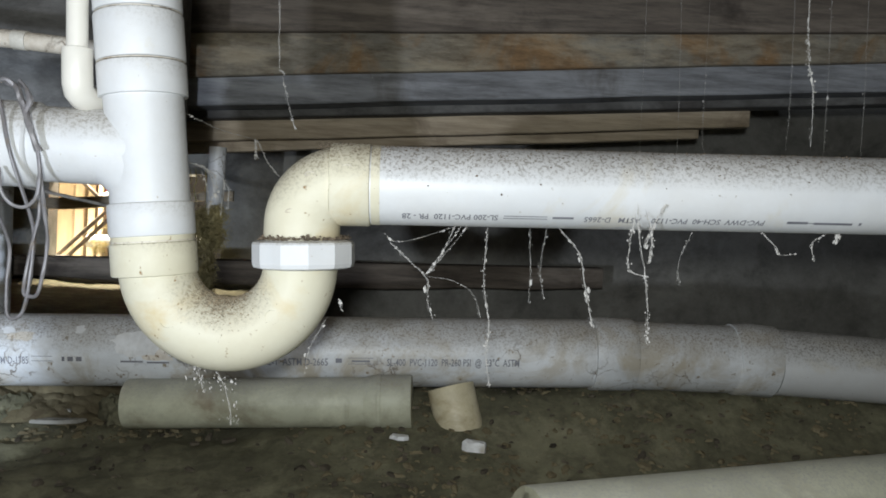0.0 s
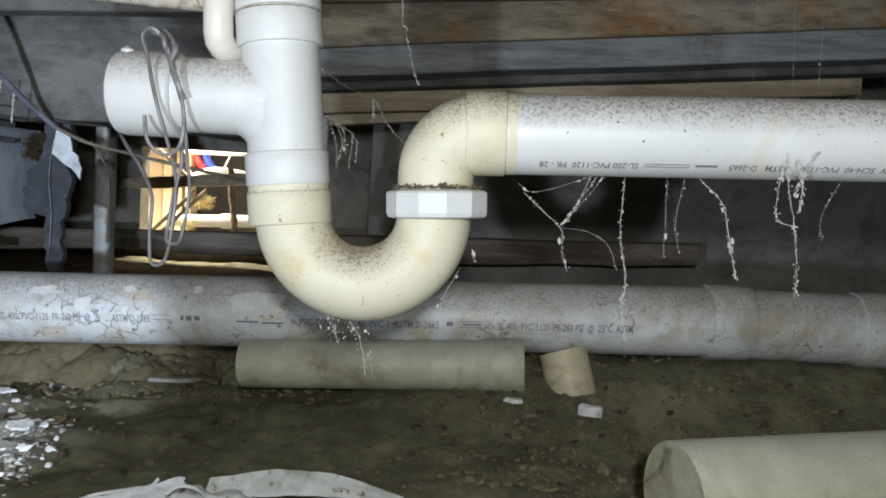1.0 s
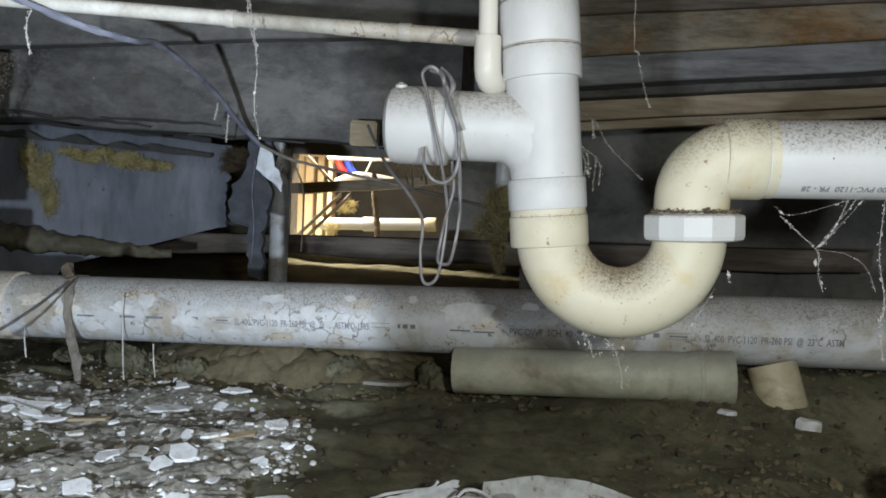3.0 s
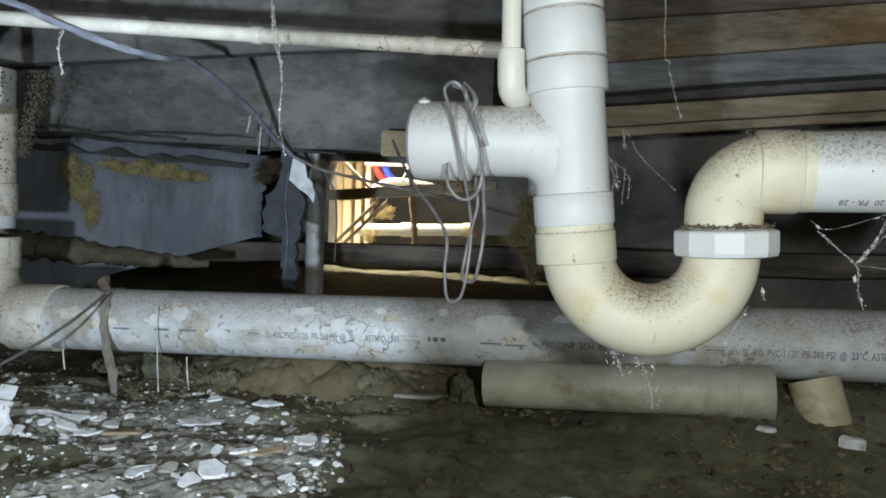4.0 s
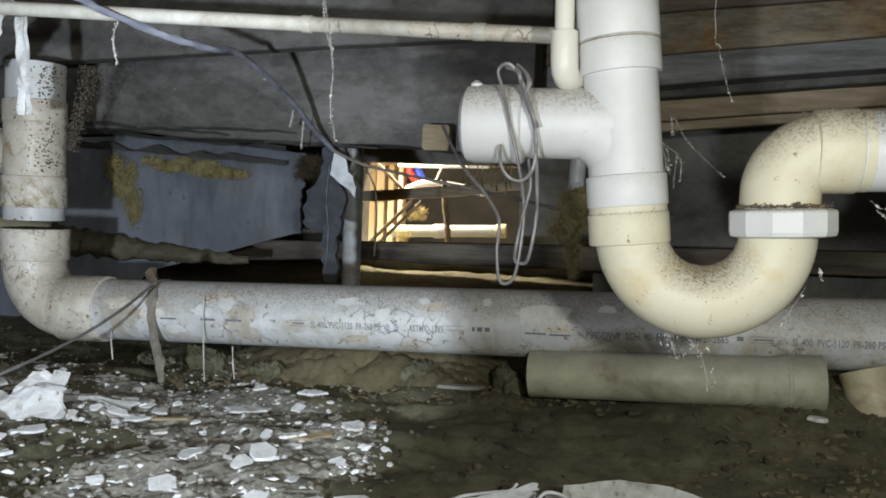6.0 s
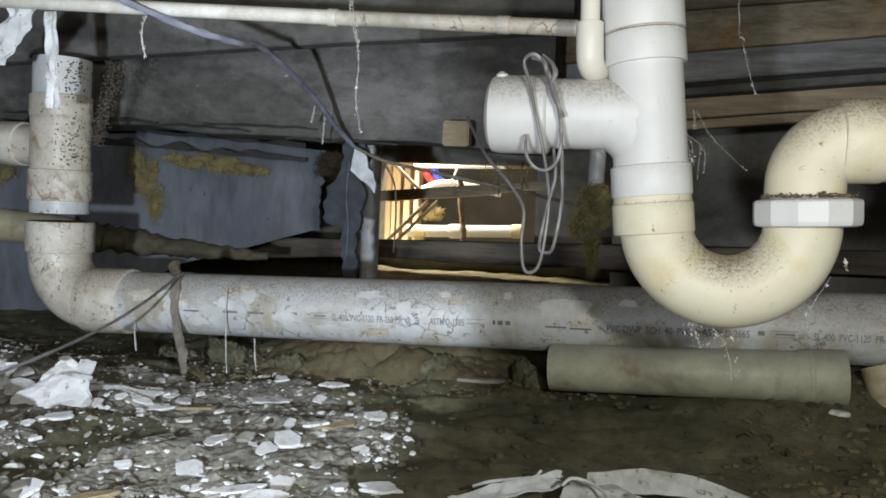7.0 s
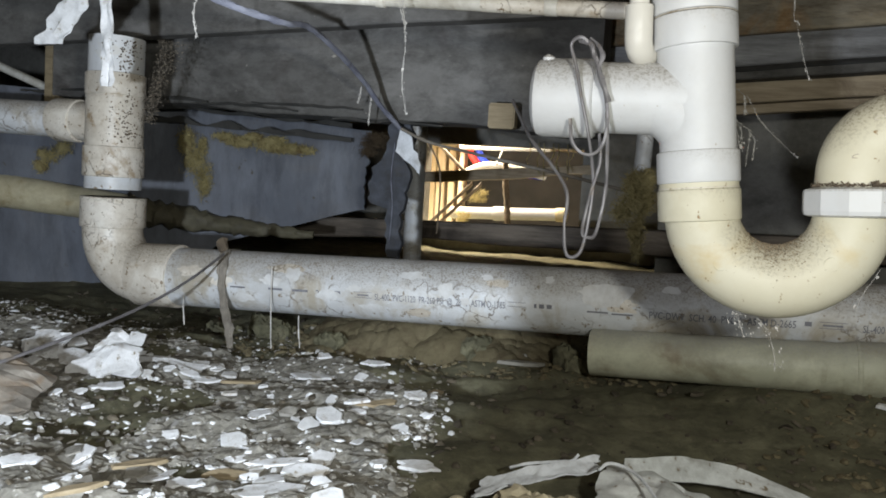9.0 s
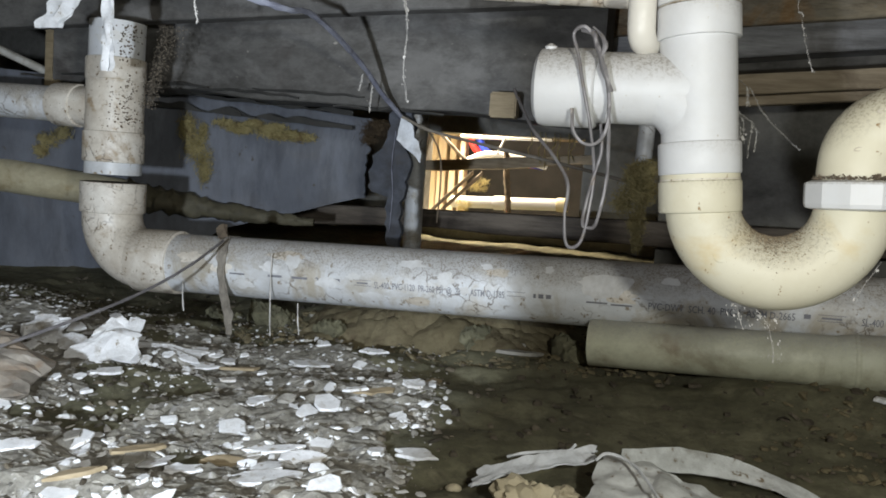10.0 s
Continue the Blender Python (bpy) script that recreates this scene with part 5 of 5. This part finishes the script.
def rubble_bed():
    """The fine grey matrix between the pieces, a crumbly crust just over the soil."""
    step = 0.0055
    xs, ys = np.arange(-1.2, -0.15, step), np.arange(0.27, 0.93, step)
    index, verts, faces = {}, [], []

    def vert(i, j):
        if (i, j) not in index:
            x, y = float(xs[i]), float(ys[j])
            p = Vector((x, y, 0))
            index[(i, j)] = len(verts)
            edge = in_rubble(x, y, None)
            verts.append((x + 0.002 * noise.noise(p * 300), y + 0.002 * noise.noise(p * 300 + Vector((4, 0, 0))), ground_z(x, y) - 0.003 + 0.006 * min(1, edge) + 0.0035 * noise.noise(p * 120) + 0.002 * noise.noise(p * 260)))
        return index[(i, j)]
    for j in range(len(ys) - 1):
        for i in range(len(xs) - 1):
            x, y = float(xs[i]), float(ys[j])
            if in_rubble(x, y, None) + 0.25 * noise.noise(Vector((x * 70, y * 70, 0))) > 0.5:
                faces.append((vert(i, j), vert(i + 1, j), vert(i + 1, j + 1), vert(i, j + 1)))
    me = bpy.data.meshes.new("rubble_bed")
    me.from_pydata(verts, [], faces)
    me.materials.append(BED)
    return tagged(new("rubble_bed", me), "crumbly grey rubble matrix over the soil", "rubble", kind="stuff")


rubble_bed()
pebbles("rubble", 30000, -1.15, -0.12, 0.28, 1.0, 0.0006, 0.005, in_rubble, GRAVEL, "grey and white rubble of crushed plaster and stone on the soil", 11)
pebbles("pale_crumbs", 17000, -1.15, -0.12, 0.28, 0.95, 0.0006, 0.0058, in_rubble, PLASTER, "white crumbs of plaster strewn on the soil", 12)
pebbles("soil_crumbs", 4500, -1.1, 0.9, 0.3, 1.3, 0.001, 0.006, lambda x, y, r: 0.5 + 0.5 * noise.noise(Vector((x * 4, y * 4, 1))), DARKGRAVEL, "brown crumbs of earth on the soil", 13, (0.5, 1.0))
pebbles("tan_clods", 2600, 0.02, 0.7, 0.62, 0.98, 0.0006, 0.006, lambda x, y, r: max(0, min(0.9, (x - 0.02) * 6)) * (0.3 + 0.7 * (noise.noise(Vector((x * 9, y * 9, 3))) > -0.1)), MOUND, "tan clods of dry earth by the loose pipe", 14, (0.5, 0.9))
pebbles("mound_crumbs", 1500, -0.66, -0.05, 0.86, 1.0, 0.0008, 0.007, lambda x, y, r: 0.9, MOUND, "tan crumbs of earth behind the main drain", 15, (0.4, 0.8))


def chip(x, y, length, width, turn, mat, label, seed, thick=0.004, tilt=8, name="plaster_chip", category="plaster chip", group="plaster chips on the soil", sides=9):
    """A broken flat piece with an uneven outline, lying on the rubble."""
    rng = random.Random(seed)
    bm = bmesh.new()
    ring = []
    for k in range(sides):
        a = 2 * math.pi * (k + rng.uniform(-0.3, 0.3)) / sides
        c, s = math.cos(a), math.sin(a)
        f = (abs(c) ** 3 + abs(s) ** 3) ** (-1 / 3) * rng.uniform(0.6, 1.1)
        ring.append((length / 2 * c * f, width / 2 * s * f))
    lean = rng.uniform(-0.2, 1.5) * tilt
    m = pose(x, y, ground_z(x, y) + thick * 0.5 + 0.001 + abs(math.sin(radians(lean))) * width * 0.25, lean, rng.uniform(-tilt, tilt) * 0.6) @ Matrix.Rotation(radians(turn), 4, "Z")
    low = [bm.verts.new(m @ Vector((px, py, 0))) for px, py in ring]
    mid = [bm.verts.new(m @ Vector((px * 1.01, py * 1.01, thick * 0.7 + rng.uniform(-0.1, 0.1) * thick))) for px, py in ring]
    top = [bm.verts.new(m @ Vector((px * 0.93, py * 0.93, thick + rng.uniform(-0.15, 0.15) * thick))) for px, py in ring]
    for r1, r2 in ((low, mid), (mid, top)):
        for k in range(sides):
            bm.faces.new((r1[k], r1[(k + 1) % sides], r2[(k + 1) % sides], r2[k]))
    bm.faces.new(low[::-1])
    bm.faces.new(top)
    return tagged(part(name, bm, mat, smooth=False), label, category, group=group)


BIG = [(-0.345, 0.493, 0.056, 0.014, 20), (-0.382, 0.493, 0.034, 0.014, 50), (-0.318, 0.435, 0.055, 0.03, 25), (-0.381, 0.42, 0.034, 0.02, 30), (-0.493, 0.382, 0.03, 0.02, 35), (-0.448, 0.374, 0.026, 0.013, 60),
       (-0.454, 0.766, 0.055, 0.03, 20), (-0.342, 0.632, 0.032, 0.014, 15), (-0.475, 0.599, 0.018, 0.014, 10), (-0.491, 0.653, 0.02, 0.01, 20), (-0.401, 0.828, 0.04, 0.015, 5), (-0.347, 0.657, 0.03, 0.012, 40),
       (-0.30, 0.695, 0.026, 0.022, 30), (-0.24, 0.542, 0.04, 0.02, -10), (-0.56, 0.70, 0.05, 0.02, 35), (-0.60, 0.60, 0.04, 0.018, 30)]
for k, (x, y, a, b, w) in enumerate(BIG):
    chip(x, y, a, b, w, PLASTER, "broken white plaster chip lying on the rubble", 100 + k, thick=0.0025, sides=14)
rng = random.Random(77)
placed = 0
while placed < 250:
    x, y = rng.uniform(-0.98, -0.2), rng.uniform(0.3, 0.86)
    if rng.random() < in_rubble(x, y, rng) ** 2:
        s = rng.uniform(0.008, 0.02) if rng.random() < 0.75 else rng.uniform(0.02, 0.038)
        chip(x, y, s, s * rng.uniform(0.55, 1.0), rng.uniform(0, 180), PLASTER if rng.random() < 0.8 else GRAVEL, "small broken plaster chip on the rubble", 300 + placed, thick=rng.uniform(0.001, 0.003), tilt=18, sides=rng.choice((7, 8, 9, 11)))
        placed += 1
TAN = [(-0.423, 0.361, 0.04, 0.012, 32), (-0.44, 0.445, 0.05, 0.014, 40), (-0.51, 0.71, 0.05, 0.012, 25), (-0.33, 0.665, 0.055, 0.012, 45), (-0.30, 0.75, 0.035, 0.02, 50), (-0.37, 0.46, 0.04, 0.014, 15)]
for k, (x, y, a, b, w) in enumerate(TAN):
    chip(x, y, a, b, w, WOODCHIP, "splintered tan wood chip on the rubble", 500 + k, thick=0.003, name="wood_chip", category="wood chip", group="wood chips on the soil", sides=7)
# Flakes take the dark brown tone to sink into the shaded ground.
for k in range(16):
    x, y = rng.uniform(-0.2, 0.6), rng.uniform(0.66, 0.86)
    s = rng.uniform(0.006, 0.016)
    chip(x, y, s, s * 0.6, rng.uniform(0, 180), DARKGRAVEL, "stone flake on the dark soil, the ground's shade in its dark brown colour", 600 + k, thick=0.003, name="stone_flake", category="stone", group="stone flakes on the soil", sides=7)
chip(-0.235, 0.90, 0.075, 0.014, 8, GRAVEL, "flat grey splinter of board on the soil", 700, thick=0.004, tilt=2, name="board_splinter", category="splinter", group="board splinters")
chip(-0.255, 0.95, 0.05, 0.03, -20, GRAVEL, "flat grey splinter of board on the soil", 701, thick=0.005, tilt=6, name="board_splinter", category="splinter", group="board splinters")
chip(0.155, 0.815, 0.02, 0.012, 10, PLASTER, "small white chip beside the loose pipe", 702)
chip(0.235, 0.80, 0.03, 0.018, -10, PLASTER, "pale stone beside the pipe offcut", 703, thick=0.01)
for k, (x, y, s) in enumerate(((-0.62, 0.97, 0.06), (-0.72, 0.99, 0.05), (-0.3, 0.93, 0.05), (-0.17, 0.93, 0.055), (-0.5, 0.92, 0.04))):
    bm = bmesh.new()
    bmesh.ops.create_icosphere(bm, subdivisions=5, radius=s * 0.5, matrix=pose(x, y, ground_z(x, y) + s * 0.08) @ Matrix.Diagonal((1.2, 0.8, 0.6, 1)))
    for v in bm.verts:
        v.co += Vector((noise.noise(v.co * 30), noise.noise(v.co * 30 + Vector((7, 0, 0))), noise.noise(v.co * 30 + Vector((0, 7, 0))))) * s * 0.35
        v.co += Vector((noise.noise(v.co * 110), noise.noise(v.co * 110 + Vector((7, 0, 0))), noise.noise(v.co * 110 + Vector((0, 7, 0))) + noise.noise(v.co * 320))) * s * 0.1
    tagged(part("clod", bm, DIRT), "rough brown clod of earth by the main drain", "clod", group="earth clods")

def mound_at(u, v):
    x, y = -0.56 + 0.36 * u, 0.905 + 0.3 * v
    h = math.sin(min(1, max(0, u)) * math.pi) ** 0.7 * math.sin(min(1, max(0, v)) * math.pi) ** 0.6
    p = Vector((x, y, 0))
    return x, y, ground_z(x, y) - 0.012 + 0.05 * h * (1 + 0.35 * noise.noise(p * 8)) + 0.011 * noise.noise(p * 26) * h + 0.010 * noise.noise(p * 70) * h + 0.004 * noise.noise(p * 180) * h - 0.010 * h * max(0, 1 - abs(noise.noise(p * 17)) * 9)


tagged(part("earth_mound", patch(bmesh.new(), mound_at, 130, 90, 0.01, 0.05), MOUND), "cracked tan earth heaped behind the main drain", "earth", kind="structure")

for k, (x, y, a, b, w) in enumerate(((-0.60, 0.715, 0.09, 0.022, 8), (-0.585, 0.70, 0.08, 0.014, -14), (-0.655, 0.645, 0.06, 0.05, 30), (-0.70, 0.66, 0.05, 0.04, 10), (-0.64, 0.735, 0.05, 0.02, 40))):
    chip(x, y, a, b, w, PLASTER, "thin pale splinter of board on the rubble", 720 + k, thick=0.0025, tilt=14, name="board_splinter", category="splinter", group="board splinters", sides=9)

# crumpled white board and plastic left on the soil


def lump(u, v, k):
    return noise.noise(Vector((u * 3, v * 3, k))) + 0.5 * noise.noise(Vector((u * 8, v * 8, k)))


def crumple(name, corners, rise, mat, label, category, k, n=26, thick=0.002, ragged=0.06, smooth=True):
    a, b, c, d = [Vector(q) for q in corners]

    def f(u, v):
        p = a.lerp(b, u).lerp(d.lerp(c, u), v)
        return p + Vector((0.009 * lump(u, v, k + 9), 0.009 * lump(u, v, k + 5), rise * math.sin(min(1, max(0, u)) * math.pi) * math.sin(min(1, max(0, v)) * 2.4) + 0.008 * lump(u, v, k)))
    return tagged(part(name, patch(bmesh.new(), f, n, n, thick, ragged, k), mat, smooth=smooth), label, category)


crumple("crumpled_board", [(-0.67, 0.615, 0.012), (-0.60, 0.645, 0.01), (-0.632, 0.69, 0.042), (-0.655, 0.675, 0.05)], 0.003, PLASTER, "crumpled white board lying against the rubble", "board", 1, thick=0.003, n=8, ragged=0.07, smooth=False)
crumple("crumpled_board", [(-0.77, 0.65, 0.01), (-0.715, 0.65, 0.012), (-0.73, 0.69, 0.036), (-0.78, 0.69, 0.033)], 0.002, PLASTER, "crumpled white board lying against the rubble", "board", 2, thick=0.003, n=8, ragged=0.07, smooth=False)
crumple("plastic_bag", [(-0.72, 0.46, 0.01), (-0.585, 0.47, 0.015), (-0.61, 0.54, 0.03), (-0.74, 0.55, 0.03)], 0.02, BAG, "dusty crumpled plastic bag on the rubble", "plastic bag", 3, n=9, ragged=0.15, smooth=False)


def scrap_at(u, v):
    """A stiff curled strip: it rises from one tip, arches over and drops, its far edge turned up."""
    x = -0.178 + 0.08 * u
    y = 0.485 + 0.055 * u - 0.012 * math.sin(u * math.pi) + 0.018 * v
    z = 0.010 + 0.016 * math.sin(min(1, u * 1.25) * math.pi * 0.55) + 0.007 * v * v + 0.0025 * lump(u * 2, v, 4)
    return x, y, z


tagged(part("plastic_scrap", patch(bmesh.new(), scrap_at, 34, 8, 0.0012, 0.09, 4), PAPER), "torn pale plastic scrap curled on the dark soil", "plastic scrap")
wire("string", [(-0.16, 0.518, 0.026), (-0.148, 0.524, 0.029), (-0.135, 0.532, 0.030), (-0.118, 0.54, 0.031), (-0.112, 0.544, 0.036)], 0.0011, PAPER, "frayed white thread along the torn scrap", "string", wobble=0.5)
crumple("plastic_sheet", [(-0.105, 0.42, 0.012), (0.06, 0.42, 0.008), (0.01, 0.53, 0.010), (-0.088, 0.545, 0.030)], 0.008, FILM, "grey crumpled plastic sheet on the soil", "plastic sheet", 6, n=40)


def ribbon_at(u, v):
    x = -0.078 + 0.15 * u
    y = 0.545 + 0.055 * math.sin(u * 2.2) + 0.016 * (v - 0.5)
    w = math.sin(min(1, 0.15 + u * 1.1) * math.pi) * 0.5 + 0.4
    z = 0.030 - 0.010 * u - 0.016 * u * u + 0.016 * (v - 0.5) * w + 0.0018 * lump(u * 2, v, 8)
    return x, y, z


tagged(part("plastic_strip", patch(bmesh.new(), ribbon_at, 40, 6, 0.0015), FILM), "curled grey plastic strip arched over the sheet", "plastic strip")
wire("string", [(-0.092, 0.505, 0.04), (-0.086, 0.513, 0.043), (-0.074, 0.513, 0.042), (-0.06, 0.495, 0.04), (-0.045, 0.46, 0.036)], 0.0012, PAPER, "white string lying on the plastic sheet", "string")
for k, (x, y, s) in enumerate(((-0.135, 0.474, 0.03), (-0.112, 0.505, 0.02), (-0.103, 0.488, 0.014), (-0.12, 0.482, 0.012), (-0.195, 0.50, 0.008))):
    bm = bmesh.new()
    bmesh.ops.create_icosphere(bm, subdivisions=4, radius=s * 0.62, matrix=pose(x, y, ground_z(x, y) + s * 0.22) @ Matrix.Diagonal((1.2, 1, 0.75, 1)))
    for v in bm.verts:
        d = v.co - Vector((x, y, 0.01))
        v.co += d.normalized() * s * (0.3 * noise.noise(v.co * 55) + 0.2 * noise.noise(v.co * 150) + 0.12 * noise.noise(v.co * 380))
    tagged(part("foam_lump", bm, CRUMBLE), "crumbly tan foam lump on the dark soil", "foam lump", group="foam lumps")
